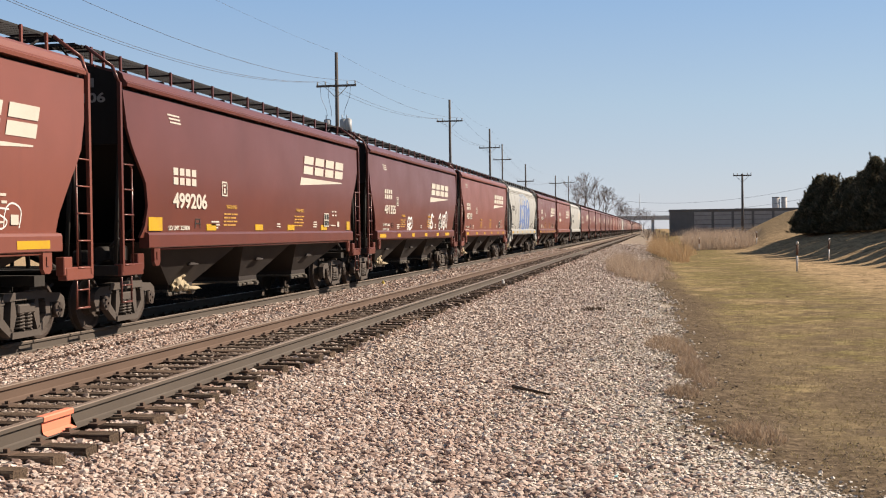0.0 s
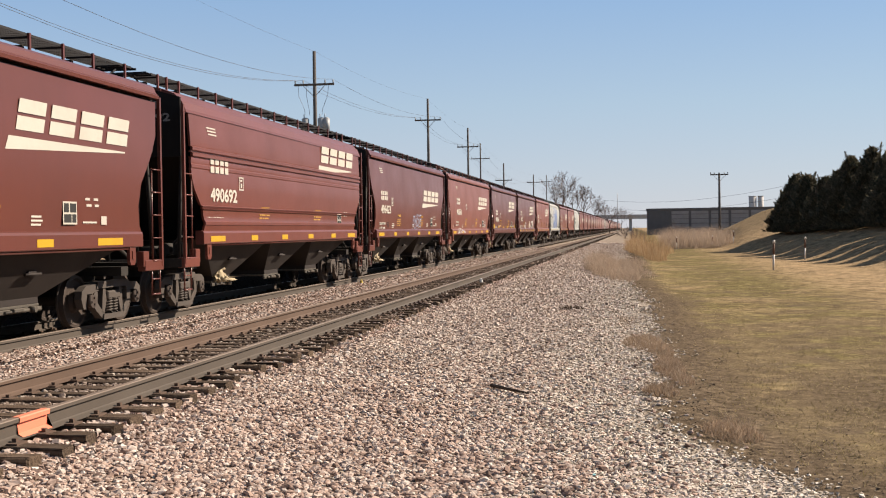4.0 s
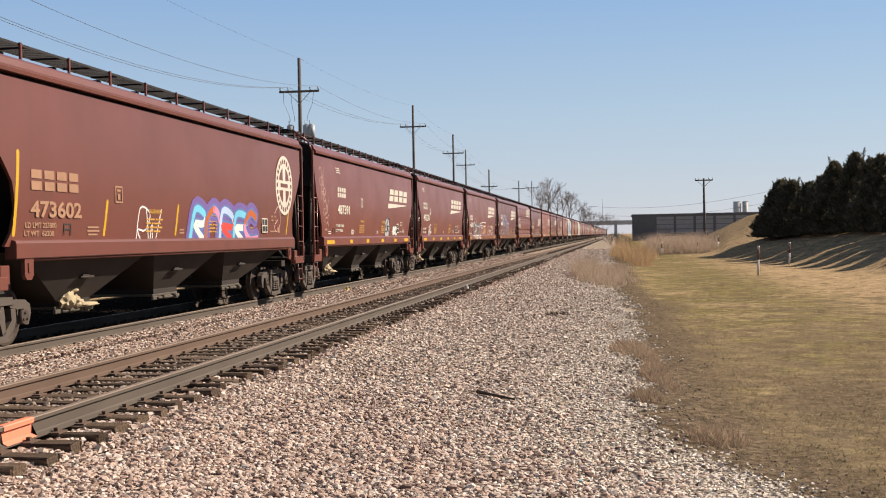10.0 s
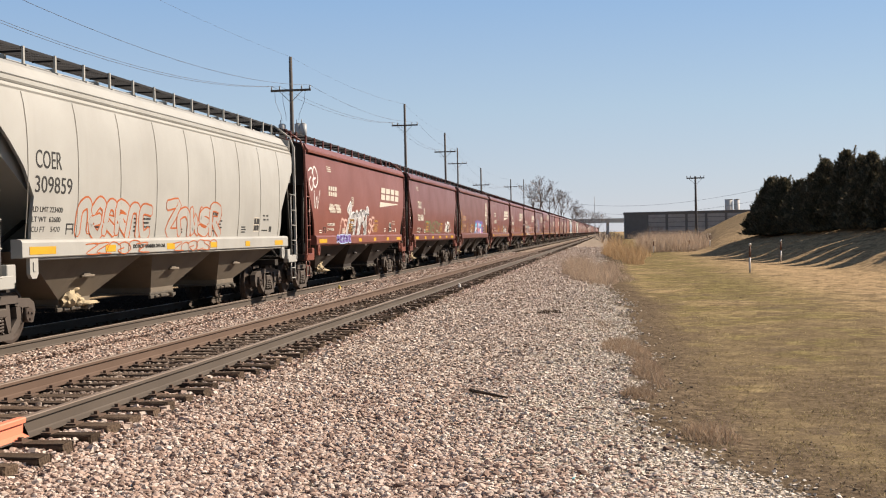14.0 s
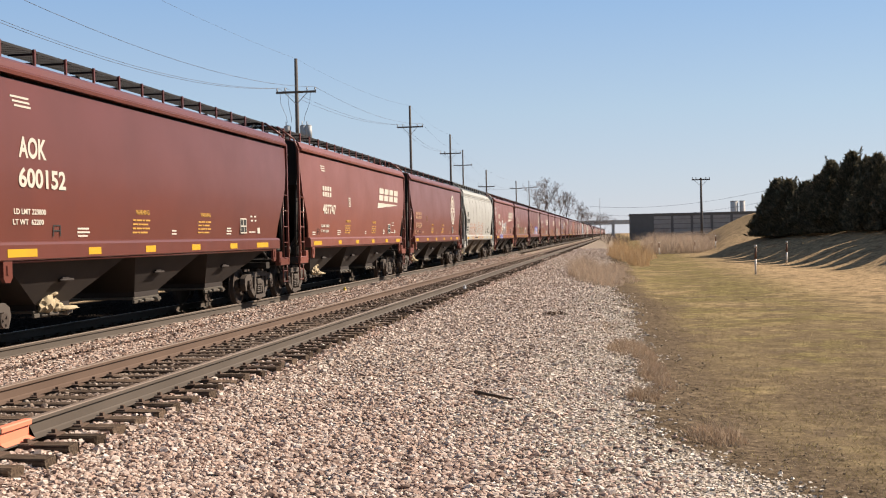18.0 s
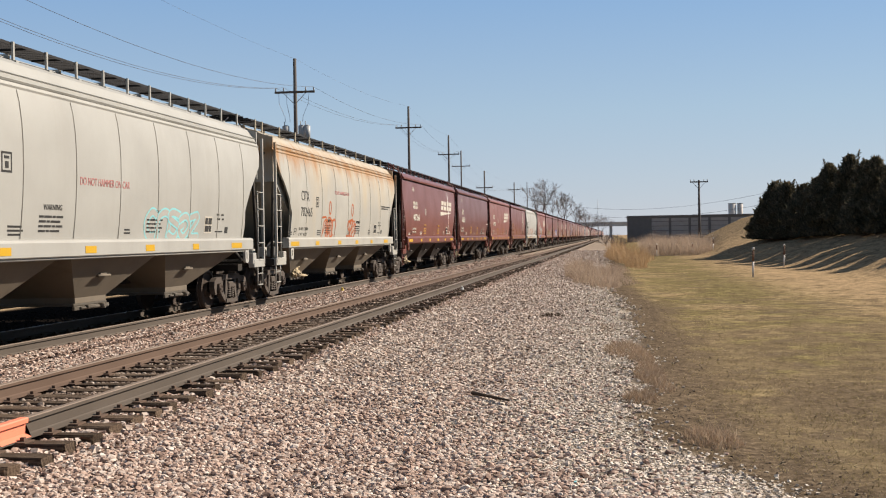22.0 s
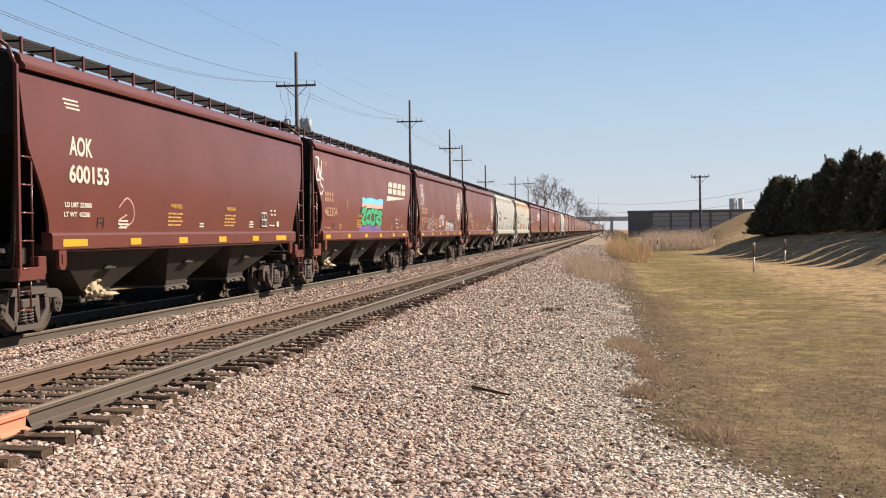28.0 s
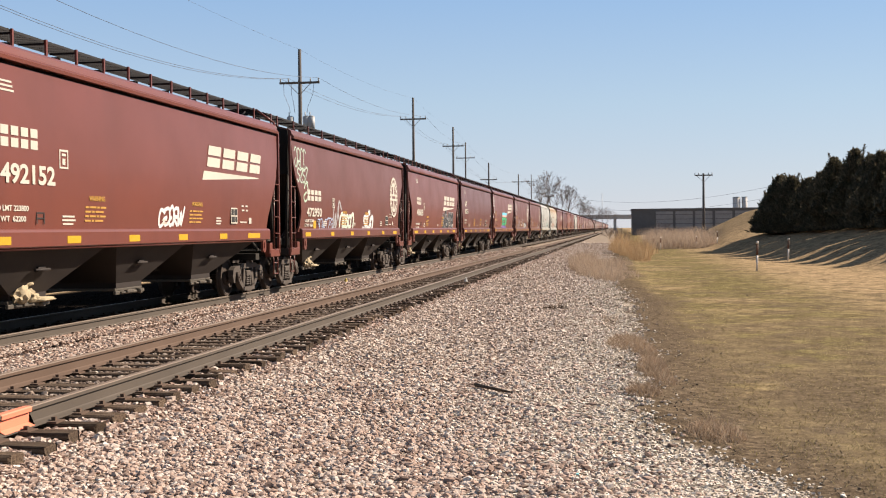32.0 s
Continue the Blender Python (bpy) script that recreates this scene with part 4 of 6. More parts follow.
def ribbon(points, width):
    """A brush stroke along points, as a thin solid outline strip."""
    out = []
    n = len(points)
    for k in range(n):
        a, b = Vector(points[max(0, k - 1)]), Vector(points[min(n - 1, k + 1)])
        d = (b - a)
        d = Vector((-d.y, d.x)).normalized() if d.length > 1e-6 else Vector((0, 1))
        w = width * (0.5 if k in (0, n - 1) else 1)
        out.append((Vector(points[k]) + d * w / 2, Vector(points[k]) - d * w / 2))
    return out


def curve(points, steps=5):
    """Catmull-Rom through points."""
    p = [points[0]] + list(points) + [points[-1]]
    out = []
    for a, b, c, d in zip(p, p[1:], p[2:], p[3:]):
        for s in range(steps):
            t = s / steps
            out.append(tuple(0.5 * (2 * b[i] + (c[i] - a[i]) * t + (2 * a[i] - 5 * b[i] + 4 * c[i] - d[i]) * t * t + (3 * b[i] - a[i] - 3 * c[i] + d[i]) * t ** 3) for i in (0, 1)))
    return out + [tuple(points[-1])]


SHAPES = [[(0.0, 0.0), (0.05, 0.75), (0.5, 1.0), (0.92, 0.75), (0.95, 0.0)],
          [(0.95, 0.85), (0.4, 1.0), (0.08, 0.72), (0.85, 0.35), (0.6, 0.0), (0.0, 0.12)],
          [(0.95, 0.9), (0.35, 1.0), (0.02, 0.5), (0.35, 0.02), (0.95, 0.15)],
          [(0.1, 0.0), (0.15, 0.95), (0.85, 0.9), (0.8, 0.5), (0.2, 0.45), (0.95, 0.0)],
          [(0.0, 1.0), (0.25, 0.05), (0.5, 0.7), (0.75, 0.05), (1.0, 1.0)],
          [(0.5, 0.5), (0.05, 0.3), (0.5, 0.0), (0.95, 0.3), (0.9, 0.8), (0.45, 1.0), (0.05, 0.75)],
          [(0.0, 0.95), (0.9, 1.0), (0.1, 0.1), (1.0, 0.0)]]


def squiggles(rng, wide, high, count, lean=0.12, pad=-0.15):
    """A row of hand-drawn loops and hooks that stand for no letter."""
    cell = wide / count
    out = []
    for k in range(count):
        dy, hs = rng.uniform(-0.06, 0.06) * high, rng.uniform(0.82, 1.08) * high
        pts = [(cell * (k + pad + (1 - 2 * pad) * (u + rng.uniform(-0.12, 0.12))) + lean * v * hs, dy + hs * (v + rng.uniform(-0.08, 0.08))) for u, v in rng.choice(SHAPES)]
        out.append(curve(pts, 4))
    return out


def fat(lines, width, depth=0.0):
    """Round-ended brush strokes."""
    bm = bmesh.new()
    for k, line in enumerate(lines):
        h = depth + 0.0002 * k
        ends = []
        for p, q in ((line[0], line[1]), (line[-1], line[-2])):
            d = (Vector(p) - Vector(q)).normalized() * width * 0.3
            ends.append((p[0] + d.x, p[1] + d.y))
        rb = ribbon([ends[0]] + line + [ends[1]], width)
        vs = [[bm.verts.new((*p, h)) for p in pair] for pair in rb]
        for a, b in zip(vs, vs[1:]):
            bm.faces.new((a[1], b[1], b[0], a[0]))
    return bm


def hug(bm, z, kind, lift):
    """Bends a flat drawing onto the car's side."""
    for v in bm.verts:
        v.co.z += skin(z + v.co.y, kind) + lift
    for f in bm.faces:
        f.normal_update()
        if f.normal.z < 0:
            f.normal_flip()
    return bm


def scrawl(car, y, z, wide, high, material, seed, kind, count=4, width=0.035, lift=0.004, label="sprayed graffiti scrawl"):
    lines = squiggles(random.Random(seed), wide, high, count)
    return part("graffiti", hug(fat(lines, width), z, kind, lift), material, car, label, on_side(y, z, 0))


def throwup(car, y, z, wide, high, fill, line, seed, kind, count=4, thick=None, edge=0.05, label="sprayed graffiti in fat rounded shapes"):
    """Fat rounded shapes with an outline."""
    thick = thick or 0.34 * min(wide / count, high * 0.62)
    lines = squiggles(random.Random(seed), wide - thick * 0.4, high - thick, count, 0.06, -0.02)
    lines = [[(u + thick * 0.2, v + thick / 2) for u, v in l] for l in lines]
    for k, l in enumerate(lines):
        under = part("graffiti_outline", hug(fat([l], thick + 2 * edge), z, kind, 0.005 + 0.001 * k), line, car, label, on_side(y, z, 0))
        part("graffiti_fill", hug(fat([l], thick), z, kind, 0.0056 + 0.001 * k), fill, under, m=Matrix.Identity(4))
    return lines


def piece(car, y, z, wide, high, fills, line, seed, kind, count=4, label="bright many-coloured sprayed graffiti"):
    """Fat shapes, each in a colour of its own, over a coloured cloud."""
    thick = 0.3 * min(wide / count, high * 0.6)
    lines = squiggles(random.Random(seed), wide - thick * 0.4, high - thick, count, 0.05, -0.08)
    lines = [[(u + thick * 0.2, v + thick / 2) for u, v in l] for l in lines]
    cloud = part("graffiti_outline", hug(fat(lines, thick + 0.36), z, kind, 0.008), fills[0], car, label, on_side(y, z, 0))
    for k, l in enumerate(lines):
        half = len(l) // 2 + 1
        part("graffiti_outline", hug(fat([l], thick + 0.1), z, kind, 0.009 + 0.001 * k), line, cloud, m=Matrix.Identity(4))
        part("graffiti_fill", hug(fat([l[:half]], thick), z, kind, 0.0096 + 0.001 * k), fills[1 + (2 * k) % (len(fills) - 1)], cloud, m=Matrix.Identity(4))
        part("graffiti_fill", hug(fat([l[half - 1:]], thick), z, kind, 0.0097 + 0.001 * k), fills[1 + (2 * k + 1) % (len(fills) - 1)], cloud, m=Matrix.Identity(4))


SPRAY = {k: paint(k + " spray paint", c, None, 0.6, 0.1) for k, c in
         {"white": (0.533, 0.533, 0.518), "silver": (0.288, 0.288, 0.295), "black": (0.018, 0.018, 0.02), "blue": (0.072, 0.125, 0.29), "pale blue": (0.302, 0.396, 0.54), "green": (0.022, 0.288, 0.13), "olive": (0.094, 0.173, 0.072),
          "pink": (0.504, 0.18, 0.302), "teal": (0.18, 0.446, 0.475), "orange": (0.33, 0.078, 0.016), "violet": (0.115, 0.072, 0.238), "yellow": (0.54, 0.396, 0.072), "salmon": (0.446, 0.288, 0.245), "faint red": (0.36, 0.144, 0.137), "mint": (0.36, 0.475, 0.36), "grey": (0.101, 0.101, 0.104), "red": (0.446, 0.043, 0.036), "cyan": (0.108, 0.396, 0.54)}.items()}


def bold_logo(car, kind, y=11.3, z=2.72, scale=1.0, material=None):
    """The owner's mark: four slanted blocks over a wedge, without lettering."""
    material = material or LETTER
    slits = []
    for k in range(4):
        x = 0.30 + k * 0.975
        for lo, hi in ((0.30, 0.505), (0.555, 0.76)):
            lean = 0.30
            slits.append([(x + lean * (lo - 0.3), lo), (x + 0.80 + lean * (lo - 0.3), lo), (x + 0.80 + lean * (hi - 0.3), hi), (x + lean * (hi - 0.3), hi)])
    slits.append([(0.0, 0.0), (3.95, 0.175), (3.95, 0.20), (0.10, 0.20)])
    bm = flat([[(u * scale, v * scale) for u, v in o] for o in slits])
    part("painted_mark", bm, material, car, "white painted mark of slanted blocks over a wedge", on_side(y, z, skin(z + 0.3, kind) + 0.006))


def round_emblem(car, kind, back, y=14.85, z=2.98, r=0.78, material=None):
    """A pale disc with a cross and a plain ring, without lettering."""
    material = material or LETTER
    n = 32

    x = skin(z, kind)
    disc = part("painted_emblem", flat([[(r * math.cos(k * math.tau / n), r * math.sin(k * math.tau / n)) for k in range(n)]]), material, car, "round pale painted emblem with a cross", on_side(y, z, x + 0.004))
    for q in range(4):
        a0 = q * math.pi / 2
        pts = [(r * 0.60 * math.cos(a0 + a), r * 0.60 * math.sin(a0 + a)) for a in (0.30, 0.55, 0.79, 1.02, 1.27)]
        c = (r * 0.16 * (math.cos(a0) - math.sin(a0)), r * 0.16 * (math.sin(a0) + math.cos(a0)))
        part("emblem_field", flat([pts + [c]]), back, disc, m=Matrix.Translation((0, 0, 0.004)))
    for k in range(22):
        a = k * math.tau / 22
        u = Vector((math.cos(a), math.sin(a)))
        v = Vector((-u.y, u.x)) * 0.05
        part("emblem_bar", flat([[tuple(u * r * 0.74 - v), tuple(u * r * 0.88 - v), tuple(u * r * 0.88 + v), tuple(u * r * 0.74 + v)]]), back, disc, m=Matrix.Translation((0, 0, 0.004)))
    part("emblem_bar", flat([[(-r * 0.42, -0.05), (r * 0.42, -0.05), (r * 0.42, 0.05), (-r * 0.42, 0.05)]]), back, disc, m=Matrix.Translation((0, 0, 0.004)))


def truck(car, y, spin):
    tr = part("truck", MESH["bolster"], UNDER, car, "dusty cast steel truck", Matrix.Translation((0, y, 0)))
    for flip in (False, True):
        f = FLIP_X if flip else Matrix.Identity(4)
        part("side_frame", MESH["frame"], STEEL, tr, m=f)
        for y in (-0.105, 0.105) if spin and not flip else ():
            part("spring", MESH["spring"], STEEL, tr, m=Matrix.Translation((0, y, 0)))
    for k in (-1, 1):
        w = part("wheelset", MESH["wheels"], TREAD, tr, "rusty steel wheels on an axle", Matrix.Translation((0, k * 0.89, 0.457)))
        if spin:
            WHEELS.append((w, k * 0.89))
    return tr


WHEELS, CARS = [], []


def stretched(car, f):
    """Brings a car built at the usual length to its own; trucks only shift."""
    grow = Matrix.Diagonal((1, f, 1, 1))
    for ob in car.children:
        if ob.name.startswith("truck"):
            ob.location.y *= f
        else:
            ob.matrix_basis = grow @ ob.matrix_basis


# what differs between the builders' series: where lettering stands along and up the side
SERIES = {
    "middle": dict(ty=2.65, mark_z=2.88, number_z=2.345, logo_y=10.82, logo_z=2.69, plate=3.3, warn=(5.6, 9.8), panel=12.85,
                   strips=((1.3, 0.97), (4.41, 0.41), (6.94, 0.45), (9.54, 0.46), (12.07, 0.47), (14.25, 0.9))),
    "short": dict(ty=1.95, mark_z=2.84, number_z=2.31, logo_y=10.2, logo_z=2.68, plate=1.8, warn=(4.7, 9.5), panel=12.1,
                  strips=((1.3, 0.88), (3.94, 0.48), (6.34, 0.48), (8.75, 0.5), (11.2, 0.5), (13.2, 0.95))),
    "emblem": dict(ty=1.5, mark_z=2.40, number_z=1.985, logo_y=11.15, logo_z=2.77, plate=3.0, warn=(5.9, 9.3), panel=13.1,
                   strips=((1.3, 0.6), (4.3, 0.4), (7.0, 0.4), (9.6, 0.4), (12.2, 0.4), (14.4, 0.7))),
    "cream": dict(ty=1.48, mark_z=2.83, number_z=2.34, logo_y=11.0, logo_z=2.7, plate=1.7, warn=(5.3, 9.5), panel=12.7,
                  strips=((1.2, 0.85), (3.9, 0.42), (6.75, 0.42), (9.3, 0.42), (11.8, 0.35), (14.3, 0.75))),
}


def grain_car(offset, kind, colour, label, full=True, logo="bold", mark=None, number="", ink=None, length=LB, series="middle", goose=True, upright=False, high=False, spot=15.05, spot_z=3.0, warned=True, **own):
    spec = dict(SERIES[series], **own)
    car = thing("hopper_car", label, "railway car", "cars of the grain train")
    paintwork = RED[colour]
    light = colour in ("white", "tan")
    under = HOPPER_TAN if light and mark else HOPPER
    ends = paintwork if light else SHADED_ENDS
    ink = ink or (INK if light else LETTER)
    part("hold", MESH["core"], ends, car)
    for f in (Matrix.Identity(4), FLIP_X):
        part("side_sheet", MESH["side_" + kind], paintwork, car, m=f)
        part("side_sill", MESH["sill"], paintwork, car, m=f)
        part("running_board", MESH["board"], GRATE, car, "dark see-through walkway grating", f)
    part("roof", MESH["roof_" + kind], paintwork, car)
    part("trough_hatch", MESH["hatch"], paintwork if light else UNDER, car)
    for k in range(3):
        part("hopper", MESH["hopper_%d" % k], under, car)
    for end in (Matrix.Identity(4), FLIP_Y):
        part("end_frame", MESH["end"], UNDER, car, m=end)
        part("coupler", MESH["coupler"], STEEL, car, m=end)
    for y in (1.15, LB - 1.15):
        truck(car, y, full)
    CARS.append((car, offset))
    for end in (Matrix.Identity(4), FLIP_END):
        part("end_sheet", MESH["end_sheet"], ends, car, "end sheet, blackened as shade on red cars", end)
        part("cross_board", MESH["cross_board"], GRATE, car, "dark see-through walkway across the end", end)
        for f in (Matrix.Identity(4), FLIP_X) if full else (Matrix.Identity(4),):
            part("corner_ladder", MESH["ladder" if goose else "short_ladder"], paintwork, car, m=end @ f)
    if full:
        for end in (Matrix.Identity(4), FLIP_END):
            part("jacking_plate", MESH["jack"], paintwork, car, m=end @ Matrix.Translation((0, 1.25, 0)))
            part("corner_box", MESH["corner_box"], paintwork, car, m=end)
        part("brake_gear", MESH["brake"], paintwork if light else UNDER, car)
        for k in range(3):
            part("outlet_gate", MESH["gate"], GATE, car, "dusty galvanised outlet gate", Matrix.Translation((0, BAYS[k][2], 0)))
        part("caked_grain", MESH["pile"], DUST, car, "caked grain dust on the gate", Matrix.Translation((0, BAYS[0][2], 0)))
        if number:
            part("car_number", text_mesh(number), INK if light else DIM_LETTER, car, "small dim number on the end sheet", Matrix(((0.95, 0, 0, 0.28), (0, 0, -1, 0.097), (0, 0.17, 0, 3.82), (0, 0, 0, 1))))
            for k in range(4):
                bm = bmesh.new()
                box(bm, 0.28 + 0.2 * k, 0.43 + 0.2 * k, 0.092, 0.099, 4.08, 4.23)
                part("lettering", bm, INK if light else DIM_LETTER, car)
    stretched(car, length / LB)
    # walkway posts, closer together at the ends
    gap = 1.66 if colour == "tan" or logo == "emblem" else 1.1
    stops = [0.15, 0.6, 1.25] if gap < 1.5 else [0.15, 0.75]
    stops += [stops[-1] + gap * k for k in range(1, 16) if stops[-1] + gap * k < length - 0.6] + [length - 0.2]
    for y in stops if full else stops[::2]:
        part("walkway_bracket", MESH["bracket"], paintwork, car, m=Matrix.Translation((0, y, 0)))
    ty, mz, nz = spec["ty"], spec["mark_z"], spec["number_z"]
    if not full:
        bars(car, "lettering", [(ty, mz, 1.1, 0.3)], ink, kind)
        bars(car, "car_number", [(ty, nz, 1.6, 0.28)], ink, kind)
        if logo == "bold":
            bold_logo(car, kind, spec["logo_y"], spec["logo_z"])
        return car
    if kind == "curved":
        for k in range(9):
            part("weld_seam", MESH["seam"], SEAM, car, m=Matrix.Translation((0, 1.25 + k * (length - 2.9) / 8, 0)))
    # reflective strips: upright on the side, or in a row along the sill
    if upright:
        for y, z0, z1 in ((1.05, 1.72, 2.95), (4.1, 1.72, 2.3), (7.4, 1.72, 2.3), (15.3, 1.72, 2.75)):
            u = 0.26 if y > 15 else 0.1
            bm = fat([[(u * k / 8, (z1 - z0) * k / 8) for k in range(9)]], 0.085)
            part("reflector", hug(bm, z0, kind, 0.003), AMBER, car, "upright yellow reflective strip", on_side(y, z0, 0))
    for y, w in () if upright or high else spec["strips"]:
        part("reflector", flat([[(0, 0), (w, 0), (w, 0.12), (0, 0.12)]]), AMBER, car, "yellow reflective strip", on_side(y, 1.415, 1.586))
    for y, w, h in ((1.05, 0.58, 0.24), (3.77, 0.52, 0.13), (6.65, 0.52, 0.13), (8.97, 0.55, 0.13), (11.85, 0.58, 0.13), (14.45, 0.35, 0.24)) if high else ():
        bars(car, "reflector", [(y, 1.67, w, h)], AMBER, kind, "yellow reflective strip")
    # lettering
    if mark:
        lettering(car, "lettering", mark, ty + 0.02, mz, 0.215 * len(mark) if light else 0.285 * len(mark), 0.28 if light else 0.32, ink, kind)
    else:
        for k in range(4):
            bars(car, "lettering", [(ty + 0.02 + k * (0.41 if logo == "emblem" else 0.29), mz + v, 0.32 if logo == "emblem" else 0.215, h) for v, h in ((0, 0.135), (0.175, 0.135))], ink, kind)
    if number:
        lettering(car, "car_number", number, ty, nz, 1.7 if logo == "emblem" else 1.25 if light else 1.5 if mark == "AOK" else 1.66, 0.26 if light or logo == "emblem" else 0.3, ink, kind)
    lz = nz - 0.16 if logo == "emblem" else nz - 0.30 if mark == "COER" else nz - 0.4
    load, tare = ("223400", "62600") if mark == "COER" else ("223800", "62200")
    inset = 0.06 if mark == "COER" else 0.15
    if mark == "COER":
        lettering(car, "lettering", "CU FT    5470", ty - inset, lz - 0.31, 0.94, 0.085, ink, kind)
    lettering(car, "lettering", "LD LMT " + load, ty - inset + 0.02, lz, 0.98, 0.085, ink, kind)
    lettering(car, "lettering", "LT WT  " + tare, ty - inset, lz - (0.125 if logo == "emblem" else 0.155), 0.94, 0.085, ink, kind)
    for u, z, w in () if light or logo == "emblem" else ((-0.15, 3.77, 0.55), (-0.1, 3.705, 0.52), (-0.05, 3.64, 0.5)):
        bars(car, "lettering", [(ty + u, z, w, 0.03)], ink, kind)
    if mark not in ("AOK", "COER"):
        py, pz = ty + spec["plate"], nz + 0.29
        bars(car, "plate_mark", [(py, pz, 0.03, 0.30), (py + 0.27, pz, 0.03, 0.30), (py + 0.03, pz, 0.24, 0.03), (py + 0.03, pz + 0.27, 0.24, 0.03), (py + 0.10, pz + 0.06, 0.10, 0.1), (py + 0.08, pz + 0.20, 0.14, 0.04)], ink, kind)
    warn = INK if light else YELLOW
    for y in spec["warn"] if warned else ():
        for k in range(4):
            words = [(y + u, 1.99 - 0.075 * k, w, 0.034) for u, w in (((0, 0.14), (0.17, 0.24), (0.44, 0.1), (0.57, 0.22)), ((0, 0.22), (0.25, 0.1), (0.38, 0.32)))[k % 2]]
            bars(car, "warning_lettering", words, warn, kind)
        lettering(car, "warning_lettering", "WARNING", y + 0.12, 2.11, 0.62, 0.09, warn, kind)
    # small unreadable stencils, and a sooty smudge box
    for y, z, w in (((-1.15, 1.78, 0.35), (-1.12, 1.72, 0.32)) if ty > 2.4 else ()) + ((1.95, 1.83, 0.42), (1.95, 1.77, 0.46), (1.98, 1.71, 0.36), (6.1, 1.80, 0.24), (6.1, 1.74, 0.26)):
        bars(car, "lettering", [(ty + y, z, w, 0.03)], ink, kind)
    q = ty - 0.62 if ty > 2.2 else ty + 1.1
    bars(car, "plate_mark", [(q, 1.72, 0.025, 0.18), (q + 0.23, 1.72, 0.025, 0.18), (q + 0.025, 1.80, 0.205, 0.02), (q + 0.025, 1.88, 0.205, 0.02)], INK, kind)
    e = spec["panel"]
    for y, z, w, h in ((-0.95, 1.86, 0.3, 0.03), (-0.95, 1.80, 0.34, 0.03), (-0.95, 1.74, 0.3, 0.03), (0.75, 2.15, 0.16, 0.04), (1.05, 2.15, 0.16, 0.04), (0.8, 2.05, 0.18, 0.04), (1.1, 2.05, 0.14, 0.04), (0.7, 1.78, 0.5, 0.03), (1.35, 1.76, 0.2, 0.14)):
        bars(car, "lettering", [(e + y, z, w, h)], ink, kind)
    board = bars(car, "stencil_panel", [(e, 1.76, 0.46, 0.36)], LETTER, kind, "small black and white stencil panel")
    for u, v, w, h in ((0.03, 0.19, 0.16, 0.14), (0.23, 0.19, 0.20, 0.14), (0.03, 0.03, 0.24, 0.13), (0.30, 0.03, 0.13, 0.13)):
        bm = flat([[(e + u, 1.76 + v), (e + u + w, 1.76 + v), (e + u + w, 1.76 + v + h), (e + u, 1.76 + v + h)]], 0.007)
        if kind == "curved":
            for q in bm.verts:
                q.co.z += skin(q.co.y, kind) + 0.002
        part("stencil_box", bm, INK, board, m=Matrix.Identity(4))
    if logo == "bold":
        bold_logo(car, kind, spec["logo_y"], spec["logo_z"])
    elif logo == "emblem":
        round_emblem(car, kind, paintwork, spot, spot_z)
    return car

# ---------------------------------------------------------------- the train's make-up
G = grain_car
# where each car's near end stands along the train, and its length between the end sheets
OFFSET = {-4: -88.79, -3: -71.00, -2: -52.99, -1: -35.34, 0: -18.27, 1: -0.65, 2: 16.49, 3: 32.92, 4: 50.05, 5: 68.11, 6: 85.16, 7: 102.99, 8: 121.13, 9: 138.41, 10: 156.12,
          11: 173.87, 12: 192.05, 13: 209.85, 14: 227.22, 15: 244.97, 16: 263.57, 17: 281.69, 18: 299.93, 19: 317.67, 20: 335.73, 21: 352.96, 22: 370.01, 23: 387.99, 24: 405.09}
LENGTH = {-4: 16.55, -3: 16.60, -2: 16.80, -1: 16.45, 0: 15.90, 1: 16.50, 2: 15.95, 3: 15.35, 4: 15.95, 5: 16.85, 6: 15.85, 7: 16.60, 8: 16.90, 9: 16.05, 10: 16.50,
          11: 16.55, 12: 16.95, 13: 16.55, 14: 16.15, 15: 16.55, 16: 17.20, 17: 16.95, 18: 17.00, 19: 16.55, 20: 16.85, 21: 16.05, 22: 15.90, 23: 16.80, 24: 15.95}
far_paints = ["red", "faded", "deep", "red", "brown", "red", "faded", "deep"]
for k in range(5, 46):
    colour = "white" if k in (6, 17) else far_paints[(k * 5) % 8]
    G(OFFSET[-4] - 17.66 * (k - 4), "curved" if colour == "white" else "smooth", colour, "cream covered hopper car far along the train" if colour == "white" else "brown-red covered hopper car far along the train", False)
G(OFFSET[-4], "smooth", "red", "brown-red covered hopper car", number="485117", length=LENGTH[-4], series="middle")
c = G(OFFSET[-3], "curved", "white", "cream covered hopper car with blue graffiti", logo="", number="", length=LENGTH[-3], series="cream")
throwup(c, 5.6, 1.5, 5.6, 2.5, SPRAY["blue"], SPRAY["pale blue"], 3, "curved", 4, 0.75, 0.07)
G(OFFSET[-2], "waisted", "faded", "faded red covered hopper car with a worn mark", number="487102", length=LENGTH[-2], series="emblem", goose=False, ty=1.55, mark_z=2.6, number_z=2.15, logo_y=10.95, logo_z=2.8)
c = G(OFFSET[-1], "smooth", "deep", "deep brown-red covered hopper car with white graffiti", number="491355", length=LENGTH[-1], series="short", ty=2.15, mark_z=2.69, number_z=2.19, logo_y=10.05, logo_z=2.74)
scrawl(c, 5.9, 1.66, 0.7, 0.5, SPRAY["white"], 4, "smooth", 2, 0.09)
for y in (9.9, 12.0, 13.0):
    scrawl(c, y, 1.7, 0.8, 0.6, SPRAY["white"], round(y), "smooth", 2, 0.10)
